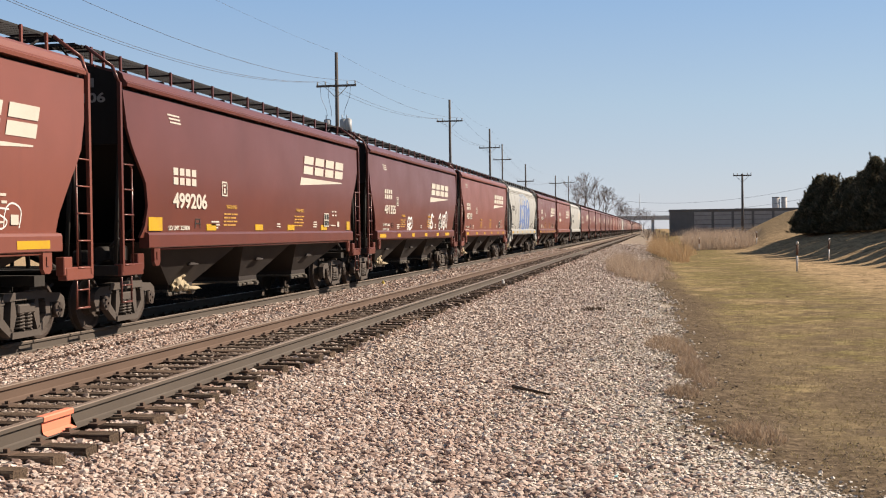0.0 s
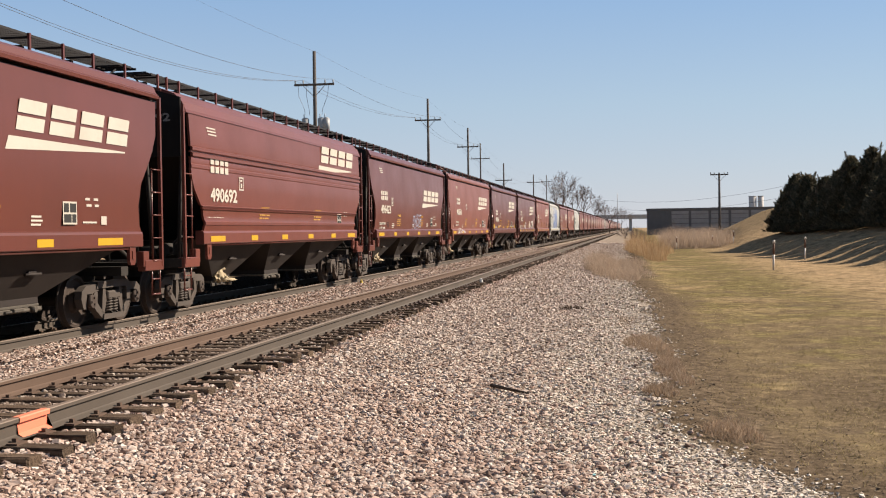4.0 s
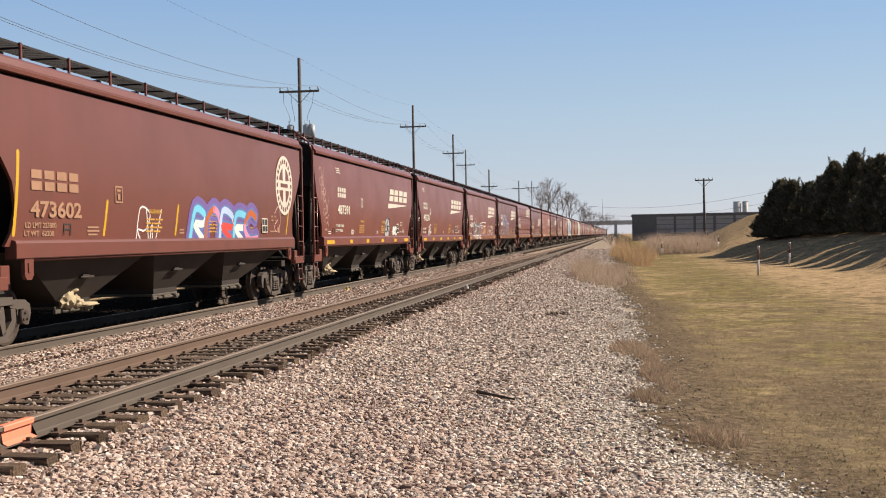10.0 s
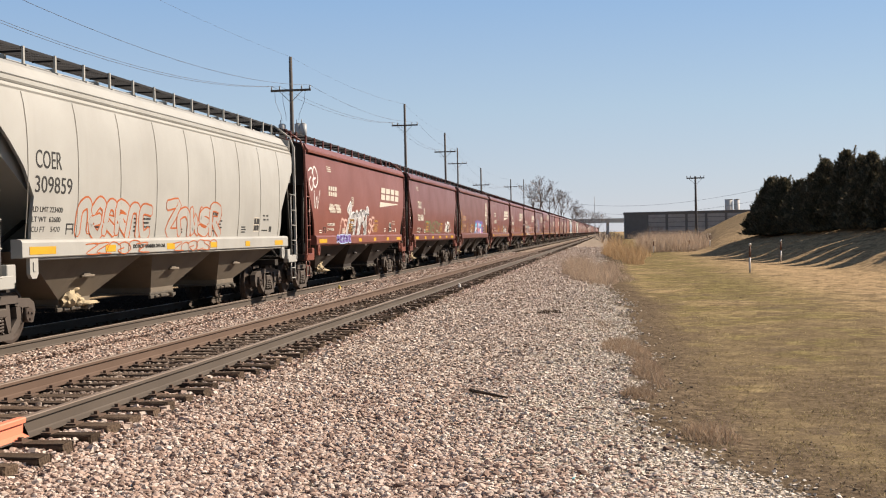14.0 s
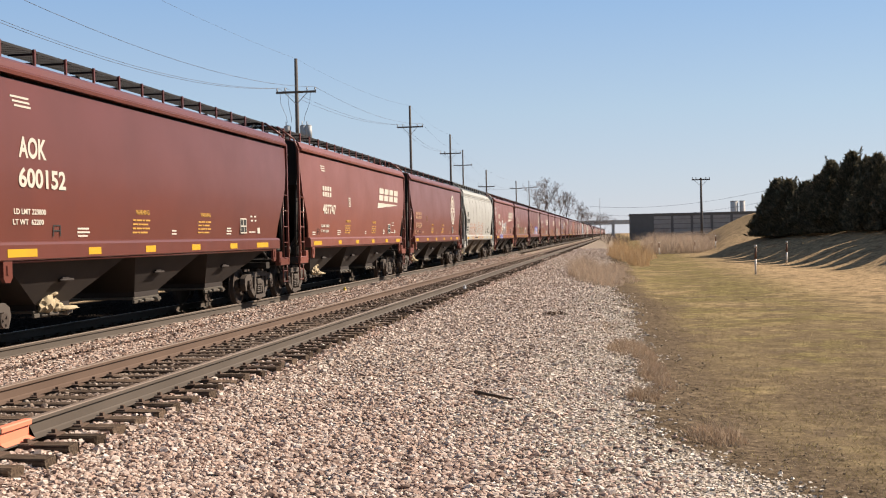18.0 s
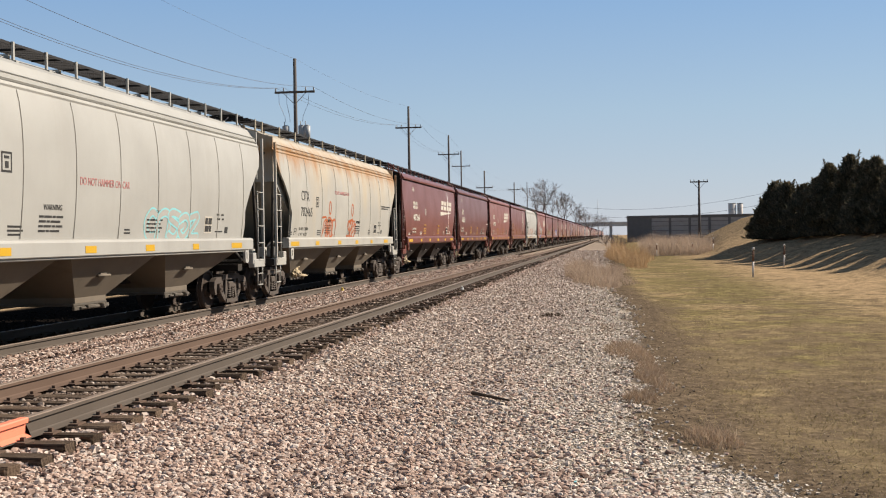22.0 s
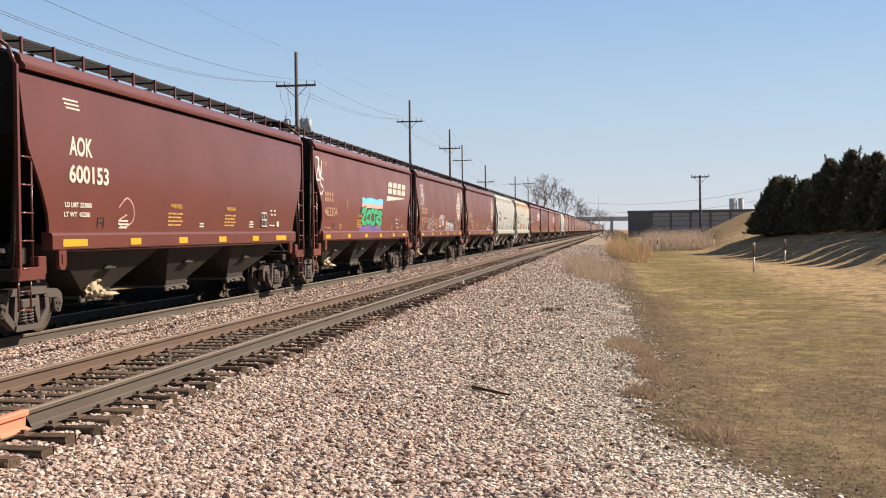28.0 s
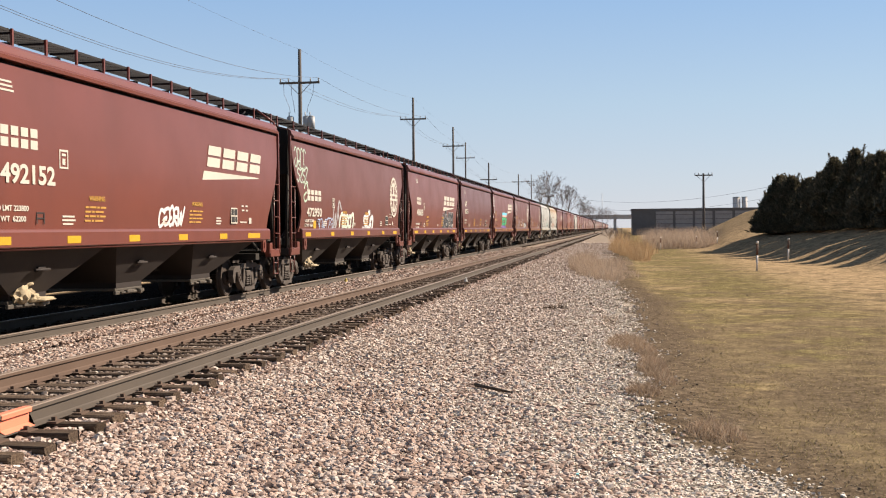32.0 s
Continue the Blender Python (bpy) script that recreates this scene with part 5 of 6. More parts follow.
G(OFFSET[0], "waisted", "deep", "clean deep brown-red covered hopper car", number="499206", length=LENGTH[0], series="short", ty=2.07, mark_z=2.52, number_z=2.08, logo_y=9.92, logo_z=2.79, plate=2.47, high=True)
c = G(OFFSET[1], "smooth", "faded", "faded red covered hopper car with white scrawls", number="485383", length=LENGTH[1], series="middle")
scrawl(c, 13.1, 1.72, 1.3, 0.34, SPRAY["white"], 6, "smooth", 4, 0.025)
scrawl(c, 2.9, 1.42, 1.1, 0.24, SPRAY["white"], 61, "sill", 5, 0.03)
scrawl(c, 4.1, 1.44, 1.3, 0.16, SPRAY["white"], 62, "sill", 6, 0.02)
c = G(OFFSET[2], "waisted", "deep", "deep brown-red covered hopper car with blue graffiti", number="496423", length=LENGTH[2], series="short", goose=False, ty=1.83, mark_z=2.69, number_z=2.21, logo_y=9.95, logo_z=2.52)
throwup(c, 7.95, 1.62, 1.75, 0.62, RED["deep"], SPRAY["pale blue"], 7, "smooth", 5, 0.12, 0.03)
G(OFFSET[3], "ribbed", "red", "red covered hopper car with horizontally ribbed sides", number="490692", length=LENGTH[3], series="short", goose=False, ty=1.4, mark_z=2.86, number_z=2.25, logo_y=10.0, logo_z=3.26)
c = G(OFFSET[4], "waisted", "deep", "deep brown-red covered hopper car with tall pale graffiti", number="489847", length=LENGTH[4], series="short", goose=False, ty=2.15, logo_y=10.4, logo_z=2.82)
throwup(c, 3.35, 1.45, 2.9, 1.65, RED["deep"], SPRAY["pale blue"], 8, "smooth", 3, 0.5, 0.07)
scrawl(c, 3.8, 1.6, 2.2, 1.2, SPRAY["blue"], 83, "smooth", 3, 0.06, 0.03)
throwup(c, 7.05, 1.42, 1.4, 1.2, RED["deep"], SPRAY["pale blue"], 9, "smooth", 1, 0.4, 0.07)
c = G(OFFSET[5], "waisted", "red", "brown-red covered hopper car with grey graffiti", number="483349", length=LENGTH[5], series="emblem", goose=False, ty=1.55, mark_z=2.52, number_z=2.09, logo_y=11.15, plate=2.7)
throwup(c, 2.85, 1.45, 4.0, 0.9, RED["red"], SPRAY["grey"], 10, "smooth", 5, 0.34, 0.10)
scrawl(c, 2.9, 1.5, 3.9, 0.8, SPRAY["silver"], 84, "smooth", 5, 0.10, 0.028)
scrawl(c, 2.9, 1.42, 3.6, 0.2, SPRAY["white"], 85, "sill", 7, 0.05)
scrawl(c, 6.9, 1.62, 2.9, 0.55, SPRAY["salmon"], 11, "smooth", 6, 0.06)
scrawl(c, 7.0, 2.2, 2.6, 0.3, SPRAY["white"], 63, "smooth", 1, 0.04)
scrawl(c, 11.0, 1.62, 3.4, 0.65, SPRAY["salmon"], 12, "smooth", 4, 0.06)
c = G(OFFSET[6], "waisted", "red", "brown-red covered hopper car with a white scrawl", number="495238", length=LENGTH[6], series="short", goose=False, ty=1.55, logo_y=10.2, logo_z=2.75)
scrawl(c, 3.05, 1.66, 0.6, 0.42, SPRAY["white"], 13, "smooth", 2, 0.035)
scrawl(c, 3.1, 1.70, 0.5, 0.36, SPRAY["white"], 64, "smooth", 2, 0.03, 0.006)
c = G(OFFSET[7], "smooth", "red", "brown-red covered hopper car with looping scrawls", number="487391", length=LENGTH[7], series="middle", ty=2.89, logo_y=11.04, plate=3.38, warn=(6.07, 9.74))
for k, (y, z, w, h) in enumerate(((0.65, 3.2, 0.55, 0.5), (0.85, 2.75, 0.5, 0.45), (1.1, 2.3, 0.5, 0.5), (1.3, 1.85, 0.4, 0.45))):
    scrawl(c, y, z, w, h, SPRAY["salmon"], 14 + 50 * k, "smooth", 2, 0.022)
throwup(c, 10.6, 1.55, 0.7, 0.85, SPRAY["silver"], SPRAY["black"], 15, "smooth", 1, 0.24, 0.04)
scrawl(c, 10.6, 1.8, 0.7, 0.55, SPRAY["black"], 65, "smooth", 2, 0.03, 0.012)
throwup(c, 12.1, 1.68, 0.9, 0.35, SPRAY["white"], SPRAY["silver"], 66, "smooth", 3, 0.1, 0.02)
c = G(OFFSET[8], "waisted", "brown", "brown covered hopper car with bright graffiti and a round emblem", logo="emblem", number="473602", ink=FADED_LETTER, upright=True, length=LENGTH[8], series="emblem", goose=False)
piece(c, 8.2, 1.52, 4.5, 0.85, [SPRAY["violet"], SPRAY["cyan"], SPRAY["white"], SPRAY["orange"], SPRAY["pink"], SPRAY["pale blue"], SPRAY["red"]], SPRAY["blue"], 16, "smooth", 5)
scrawl(c, 5.5, 1.5, 0.9, 0.75, SPRAY["white"], 67, "smooth", 2, 0.035)
scrawl(c, 14.2, 1.75, 0.4, 0.6, SPRAY["salmon"], 68, "smooth", 1, 0.03)
c = G(OFFSET[9], "waisted", "red", "brown-red leased covered hopper car with green graffiti", logo="", mark="TILX", number="521688", length=LENGTH[9], series="short", goose=False, ty=2.2, mark_z=2.83, number_z=2.26)
scrawl(c, 4.3, 1.72, 2.4, 0.58, SPRAY["olive"], 18, "smooth", 4, 0.05)
scrawl(c, 6.8, 1.66, 2.6, 0.6, SPRAY["olive"], 69, "smooth", 4, 0.05)
scrawl(c, 11.5, 1.72, 1.4, 0.5, SPRAY["white"], 19, "smooth", 3, 0.10)
c = G(OFFSET[10], "smooth", "faded", "faded red covered hopper car with pale graffiti", number="486786", length=LENGTH[10], series="middle", ty=2.7, logo_y=10.91)
throwup(c, 5.3, 1.42, 3.6, 1.2, SPRAY["silver"], SPRAY["white"], 20, "smooth", 6, 0.16, 0.05)
scrawl(c, 5.5, 1.5, 3.2, 1.05, SPRAY["black"], 82, "smooth", 5, 0.03, 0.03)
throwup(c, 3.6, 1.40, 2.0, 0.24, SPRAY["violet"], SPRAY["pale blue"], 70, "sill", 5, 0.08, 0.03)
scrawl(c, 4.4, 1.70, 0.9, 0.5, SPRAY["salmon"], 71, "smooth", 2, 0.08)
scrawl(c, 8.9, 1.75, 0.9, 0.5, SPRAY["salmon"], 72, "smooth", 2, 0.08)
scrawl(c, 0.3, 3.05, 1.0, 0.65, SPRAY["white"], 21, "smooth", 2, 0.06)
scrawl(c, 0.95, 2.45, 0.45, 0.6, SPRAY["white"], 73, "smooth", 1, 0.04)
c = G(OFFSET[11], "curved", "white", "cream covered hopper car with orange scrawls", logo="", mark="COER", number="309859", length=LENGTH[11], series="cream", mark_z=2.75, number_z=2.37)
throwup(c, 2.95, 1.64, 3.15, 0.72, RED["white"], SPRAY["orange"], 22, "curved", 6, 0.17, 0.035)
scrawl(c, 3.1, 1.38, 2.7, 0.2, SPRAY["orange"], 86, "sill", 6, 0.02)
scrawl(c, 7.1, 1.38, 2.6, 0.2, SPRAY["orange"], 87, "sill", 6, 0.02)
throwup(c, 6.95, 1.65, 3.2, 0.68, RED["white"], SPRAY["orange"], 23, "curved", 5, 0.17, 0.035)
lettering(c, "lettering", "DO NOT HAMMER ON CAR", 5.1, 1.46, 1.55, 0.07, INK, "sill")
G(OFFSET[12], "waisted", "red", "brown-red covered hopper car with a round emblem", logo="emblem", number="476304", ink=FADED_LETTER, length=LENGTH[12], series="emblem", goose=False, ty=1.4, spot=13.37)
G(OFFSET[13], "smooth", "faded", "faded red covered hopper car", number="487747", length=LENGTH[13], series="middle", ty=2.57, plate=3.46)
G(OFFSET[14], "smooth", "deep", "deep brown-red leased covered hopper car", logo="", mark="AOK", number="600152", length=LENGTH[14], series="short", ty=1.72, mark_z=2.89, number_z=2.45, warn=(5.9, 9.3))
c = G(OFFSET[15], "smooth", "red", "brown-red covered hopper car with a white paint smear", number="487264", length=LENGTH[15], series="middle")
bm = fat([curve([(0, 2.0), (0.15, 1.75), (0.05, 1.4), (0.3, 1.1), (0.25, 0.7)], 4)], 0.16)
part("paint_run", hug(bm, 1.9, "smooth", 0.008), SPRAY["white"], c, "run of spilt white paint", on_side(13.5, 1.9, 0))
bm = fat([curve([(0.22, 0.9), (0.18, 0.5), (0.05, 0.0), (0.0, -0.2)], 4), curve([(0.35, 0.8), (0.28, 0.4), (0.2, 0.1)], 4)], 0.06)
part("paint_run", hug(bm, 1.9, "smooth", 0.009), SPRAY["salmon"], c, "run of spilt white paint", on_side(13.5, 1.9, 0))
c = G(OFFSET[16], "curved", "tan", "rust-stained cream covered hopper car", logo="", mark="CITX", number="702465", length=LENGTH[16], series="cream", goose=False, ty=2.42, mark_z=2.69, number_z=2.25)
bars(c, "lettering", [(13.97 + u, z, w, 0.05) for z, row in ((2.76, ((0, 0.42), (0.47, 0.4), (0.92, 0.5), (1.46, 0.3))), (2.68, ((0, 0.35), (0.4, 0.5), (0.95, 0.12), (1.12, 0.2)))) for u, w in row], INK, "curved")
for k, (y, w) in enumerate(((4.95, 1.65), (8.35, 1.2))):
    scrawl(c, y, 1.6, w, 0.6, SPRAY["orange"], 25 + k, "curved", 4 - k, 0.06)
    scrawl(c, y + 0.1, 1.7, w * 0.8, 0.5, SPRAY["orange"], 75 + k, "curved", 3, 0.05, 0.007)
    ring = [(0.14 * math.cos(a * math.tau / 14), 0.19 * math.sin(a * math.tau / 14)) for a in range(16)]
    part("graffiti", hug(fat([ring], 0.06), 2.55, "curved", 0.006), SPRAY["orange"], c, "sprayed orange ring", on_side(y + w * 0.55, 2.55, 0))
lettering(c, "lettering", "DO NOT HAMMER ON CAR", 6.5, 3.0, 2.0, 0.11, SPRAY["faint red"], "curved", "faded red stencilled words")
c = G(OFFSET[17], "curved", "white", "cream covered hopper car with faint blue graffiti", logo="", mark="CITX", number="702781", length=LENGTH[17], series="cream", goose=False, ty=2.42)
throwup(c, 9.45, 1.6, 2.9, 0.62, RED["white"], SPRAY["teal"], 27, "curved", 5, 0.12, 0.035)
lettering(c, "lettering", "DO NOT HAMMER ON CAR", 6.65, 2.55, 2.0, 0.13, SPRAY["faint red"], "curved", "faded red stencilled words")
c = G(OFFSET[18], "waisted", "brown", "chalky brown covered hopper car with a round emblem", logo="emblem", number="472153", ink=FADED_LETTER, length=LENGTH[18], series="emblem", goose=False, spot=15.06)
scrawl(c, 11.9, 1.52, 1.9, 0.48, SPRAY["white"], 28, "smooth", 4, 0.05)
throwup(c, 2.8, 1.42, 1.55, 0.85, RED["brown"], SPRAY["white"], 29, "smooth", 2, 0.3, 0.03)
c = G(OFFSET[19], "waisted", "brown", "chalky brown covered hopper car with several scrawls", logo="emblem", number="472573", ink=FADED_LETTER, length=LENGTH[19], series="emblem", goose=False, spot=14.3, spot_z=2.97)
scrawl(c, 15.65, 3.4, 0.45, 0.45, SPRAY["white"], 74, "smooth", 2, 0.05)
scrawl(c, 15.8, 3.0, 0.35, 0.45, SPRAY["white"], 77, "smooth", 2, 0.05)
scrawl(c, 1.05, 3.35, 1.0, 0.36, SPRAY["white"], 30, "smooth", 4, 0.03)
scrawl(c, 1.2, 2.85, 1.0, 0.42, SPRAY["white"], 76, "smooth", 4, 0.03)
throwup(c, 3.4, 1.5, 2.4, 0.75, RED["brown"], SPRAY["silver"], 31, "smooth", 4, 0.16, 0.045)
scrawl(c, 7.1, 1.85, 1.6, 0.55, SPRAY["white"], 32, "smooth", 5, 0.05)
throwup(c, 9.3, 1.42, 3.0, 0.7, SPRAY["silver"], SPRAY["black"], 33, "smooth", 5, 0.2, 0.06)
c = G(OFFSET[20], "waisted", "red", "brown-red covered hopper car with a green graffiti block", number="463304", ink=FADED_LETTER, length=LENGTH[20], series="emblem", goose=False, ty=1.3, mark_z=2.54, number_z=2.09, logo_y=11.15, logo_z=2.79, plate=2.9)
for z, h, colour in ((1.44, 0.40, "violet"), (1.84, 0.62, "black"), (2.46, 0.16, "salmon"), (2.62, 0.20, "cyan")):
    bm = fat([[(0.30 * z + 3.6 * k / 6, h / 2 + 0.03 * math.sin(k * 2.1 + z)) for k in range(7)]], h)
    part("graffiti_fill", hug(bm, z, "waisted", 0.004), SPRAY[colour], c, "sprayed block of colour behind graffiti", on_side(6.0, z, 0))
throwup(c, 6.75, 1.82, 3.5, 0.66, SPRAY["green"], SPRAY["black"], 34, "waisted", 5, 0.17, 0.03)
scrawl(c, 0.35, 3.2, 0.6, 0.6, SPRAY["white"], 36, "smooth", 2, 0.06)
scrawl(c, 0.75, 2.75, 0.4, 0.5, SPRAY["white"], 77, "smooth", 1, 0.05)
c = G(OFFSET[21], "smooth", "deep", "deep brown-red leased covered hopper car", logo="", mark="AOK", number="600153", length=LENGTH[21], series="short", ty=1.6, mark_z=2.89, number_z=2.45, warn=(5.9, 9.3))
scrawl(c, 3.6, 1.7, 0.5, 0.6, SPRAY["salmon"], 78, "smooth", 1, 0.025)
c = G(OFFSET[22], "waisted", "red", "brown-red covered hopper car with black and white graffiti", number="496609", length=LENGTH[22], series="short", goose=False, ty=2.15, mark_z=2.69, number_z=2.19, logo_y=10.0, logo_z=2.5)
throwup(c, 9.95, 1.42, 3.7, 1.1, SPRAY["black"], SPRAY["silver"], 37, "smooth", 6, 0.26, 0.045)
c = G(OFFSET[23], "waisted", "brown", "chalky brown covered hopper car with pale graffiti", logo="emblem", number="472950", ink=LETTER, length=LENGTH[23], series="emblem", goose=False, ty=1.62, mark_z=2.44, number_z=1.98, spot=14.7, spot_z=2.85)
throwup(c, 0.35, 3.3, 1.2, 0.6, SPRAY["mint"], SPRAY["silver"], 38, "smooth", 4, 0.03, 0.012)
throwup(c, 0.6, 2.95, 1.1, 0.45, SPRAY["mint"], SPRAY["silver"], 79, "smooth", 4, 0.03, 0.012)
scrawl(c, 1.3, 2.4, 0.35, 0.6, SPRAY["mint"], 80, "smooth", 1, 0.06)
scrawl(c, 2.9, 1.62, 1.9, 0.32, SPRAY["pale blue"], 39, "smooth", 7, 0.035)
scrawl(c, 4.8, 1.42, 0.9, 1.0, SPRAY["silver"], 81, "smooth", 2, 0.10)
throwup(c, 5.7, 1.64, 1.9, 0.5, SPRAY["mint"], SPRAY["white"], 40, "smooth", 5, 0.07, 0.03)
throwup(c, 9.2, 1.46, 1.6, 0.75, SPRAY["white"], SPRAY["silver"], 41, "smooth", 3, 0.14, 0.04)
bars(c, "reflector", [(2.4, 1.62, 0.3, 0.25)], AMBER, "smooth", "yellow reflective square")
c = G(OFFSET[24], "smooth", "red", "brown-red covered hopper car with a white scrawl", number="492152", length=LENGTH[24], series="short", ty=1.95)
scrawl(c, 7.9, 1.70, 1.2, 0.36, SPRAY["white"], 42, "smooth", 5, 0.075)


# ---------------------------------------------------------------- poles and wires
def utility_pole(x, y, height, arm=2.5, arm_z=None, cans=False, label="tall grey wooden utility pole with a crossarm", feet=None):
    z0 = ground_height(x, y) if feet is None else feet
    pole = thing("utility_pole", label, "utility pole", "poles along the line", m=pose(x, y, z0))
    bm = bmesh.new()
    tube(bm, (0, 0, -0.3), (0, 0, height - z0), 0.17, 12, 0.10)
    part("pole", bm, POLE, pole)
    az = (height if arm_z is None else arm_z) - z0
    bm = bmesh.new()
    box(bm, -arm / 2, arm / 2, -0.16, -0.06, az - 0.07, az + 0.06, 0.01)
    part("crossarm", bm, POLE, pole)
    for k in (-1, 1):
        bm = bmesh.new()
        tube(bm, (0, -0.12, az - 0.75), (k * 0.7, -0.12, az - 0.05), 0.022, 6)
        part("brace", bm, CAN, pole)
    for u in (-0.95, -0.55, 0.55, 0.95):
        bm = bmesh.new()
        tube(bm, (u * arm / 2, -0.11, az + 0.06), (u * arm / 2, -0.11, az + 0.2), 0.035, 8, 0.05)
        tube(bm, (u * arm / 2, -0.11, az + 0.2), (u * arm / 2, -0.11, az + 0.28), 0.05, 8, 0.02)
        part("insulator", bm, CAN, pole, "grey pin insulator")
    if cans:
        for u in (-0.55, 0.45, 0.75):
            bm = bmesh.new()
            tube(bm, (u, -0.25, az - 2.95), (u, -0.25, az - 2.1), 0.22, 14)
            tube(bm, (u, -0.25, az - 2.1), (u, -0.25, az - 2.02), 0.22, 14, 0.1)
            tube(bm, (u - 0.08, -0.25, az - 2.05), (u - 0.08, -0.25, az - 1.8), 0.03, 6)
            part("transformer", bm, CAN, pole, "grey transformer can with a bushing")
        for u in (-1.0, -0.5, 0.9):
            bm = bmesh.new()
            pts = [(u, -0.11, az), (u * 0.95, -0.2, az - 0.7), (u * 0.6, -0.24, az - 1.5), (u * 0.55, -0.25, az - 1.85)]
            for a, b in zip(pts, pts[1:]):
                tube(bm, a, b, 0.012, 5)
            part("jumper_wire", bm, WIRE, pole)
    return pole


def wire(a, b, sag, r=0.011, n=14, label="thin sagging overhead wire"):
    a, b = Vector(a), Vector(b)
    pts = [a.lerp(b, k / n) - Vector((0, 0, sag * 4 * (k / n) * (1 - k / n))) for k in range(n + 1)]
    bm = bmesh.new()
    sweep(bm, [[p + Vector((u * r, 0, v * r)) for u, v in ((1, 0), (0, 1), (-1, 0), (0, -1))] for p in pts])
    return single("overhead_wire", bm, WIRE, label, "wire", "overhead wires")


PX = -19.0
POLES = [(PX, 26.0, 12.1, 10.0), (PX, 69.6, 12.6, 10.56), (PX, 109.9, 14.06, 12.03), (PX, 137.3, 13.6, 11.36), (PX, 176, 11.5, 8.96), (PX, 230, 12.2, 10.7), (PX, 330, 12, 10.4)]
for k, (x, y, h, a) in enumerate(POLES):
    utility_pole(x, y, h, 2.5 if k else 2.5, a, k == 1, "grey wooden utility pole with transformers and a crossarm" if k == 1 else "tall grey wooden utility pole with a crossarm")
for x, y, h, a in ((-24, 187.8, 15.5, 13.0), (-24, 335, 16.9, 15.0), (-24, 480, 16, 14.2)):
    utility_pole(x, y, h, 3.0, a)
for (x, y, h, a), (x2, y2, h2, a2) in zip(POLES, POLES[1:]):
    for u, low, sag in ((-1.18, 0.6, 1.1), (-0.68, 0.9, 1.2), (1.18, 0.8, 1.0)):
        wire((x + u, y - 0.11, a + 0.28 - (low if y < 60 else 0)), (x2 + u, y2 - 0.11, a2 + 0.28), sag if y < 60 else 0.6, 0.009)
    wire((x, y, h), (x2, y2, h2), 0.4, 0.005)
utility_pole(9.3, 130, 7.35, 1.9, 7.15, label="lone wooden utility pole with a short crossarm on the bank")
for z, sag in ((0.0, 1.9), (-2.2, 1.7)):
    wire((-24, 335, 12.6 + z), (34, 230, 10.2 + z), sag + 2.0, 0.022, 24)


# ---------------------------------------------------------------- marker posts, stick, litter
POSTW = paint("white marker post", (0.605, 0.545, 0.47), (0.432, 0.374, 0.324), 0.5, 0.1)
POSTB = paint("dark marker band", (0.15, 0.075, 0.045), (0.06, 0.035, 0.025), 0.7, 0.5)


def marker_post(x, y, h, label="white marker post with a dark band on the lawn"):
    p = thing("marker_post", label, "marker post", "marker posts", m=pose(x, y, ground_height(x, y), 0, 1.0, 0))
    bm = bmesh.new()
    tube(bm, (0, 0, -0.1), (0, 0, h * 0.52), 0.044, 10)
    part("post", bm, POSTW, p)
    bm = bmesh.new()
    tube(bm, (0, 0, h * 0.52), (0, 0, h * 0.9), 0.048, 10)
    part("band", bm, POSTB, p)
    bm = bmesh.new()
    tube(bm, (0, 0, h * 0.9), (0, 0, h), 0.062, 10, 0.05)
    part("cap", bm, POSTW, p)


marker_post(6.2, 54.2, 1.32)
marker_post(9.5, 68.1, 1.28)
for x, y in ((3.4, 112), (3.9, 108), (7.2, 110), (8.9, 108)):
    marker_post(x, y, 1.15, "small weathered marker post in dry grass")

bm = bmesh.new()
tube(bm, (0, 0, 0), (0.52, -0.80, 0.02), 0.024, 7, 0.012)
single("stick", bm, BARK, "dark broken stick lying on the gravel", "stick", m=pose(-1.71, 14.1, ground_height(-1.7, 14.1) + 0.05))
bm = bmesh.new()
box(bm, -0.012, 0.012, -0.02, 0.02, 0, 0.008, 0.002)
single("cyan_chip", bm, SPRAY["teal"], "small turquoise plastic chip on the gravel", "litter", m=pose(-0.31, 8.98, ground_height(-0.3, 8.98) + 0.05))
for x, y, z in ((-9.05, 38.7, -0.2), (-5.0, 38.9, -0.2)):
    bm = bmesh.new()
    tube(bm, (0, 0, 0), (0, 0, 0.09), 0.06, 8, 0.05)
    tube(bm, (0, 0, 0.09), (0, 0, 0.16), 0.05, 8, 0.02)
    single("survey_marker", bm, SPRAY["yellow"] if x < -8 else SPRAY["white"], "small painted survey marker beside the rail", "marker", m=pose(x, y, z))


# ---------------------------------------------------------------- grasses
def blades(name, places, tall, material, label, seed, lean=0.35, wide=0.012, category="grass", kind="stuff"):
    rng = np.random.default_rng(seed)
    n = len(places)
    base = np.array([(x, y, ground_height(x, y)) for x, y in places])
    h = tall(rng, base)
    a = rng.uniform(0, math.tau, n)
    side = np.stack([np.cos(a), np.sin(a), 0 * a], -1) * wide * (0.6 + 0.6 * rng.uniform(0, 1, (n, 1)))
    tip = np.stack([rng.normal(0, lean, n), rng.normal(0, lean, n), np.ones(n)], -1) * h[:, None]
    mid = tip * np.array([0.35, 0.35, 0.55])
    v = np.stack([base - side, base + side, base + mid + side * 0.8, base + mid - side * 0.8, base + tip], 1).reshape(-1, 3)
    k = np.arange(n)[:, None] * 5
    f = [tuple(q) for q in (k + np.array([0, 1, 2, 3])).tolist()] + [tuple(q) for q in (k + np.array([3, 2, 4])).tolist()]
    return single(name, soup(name, v, f), material, label, category, kind=kind)


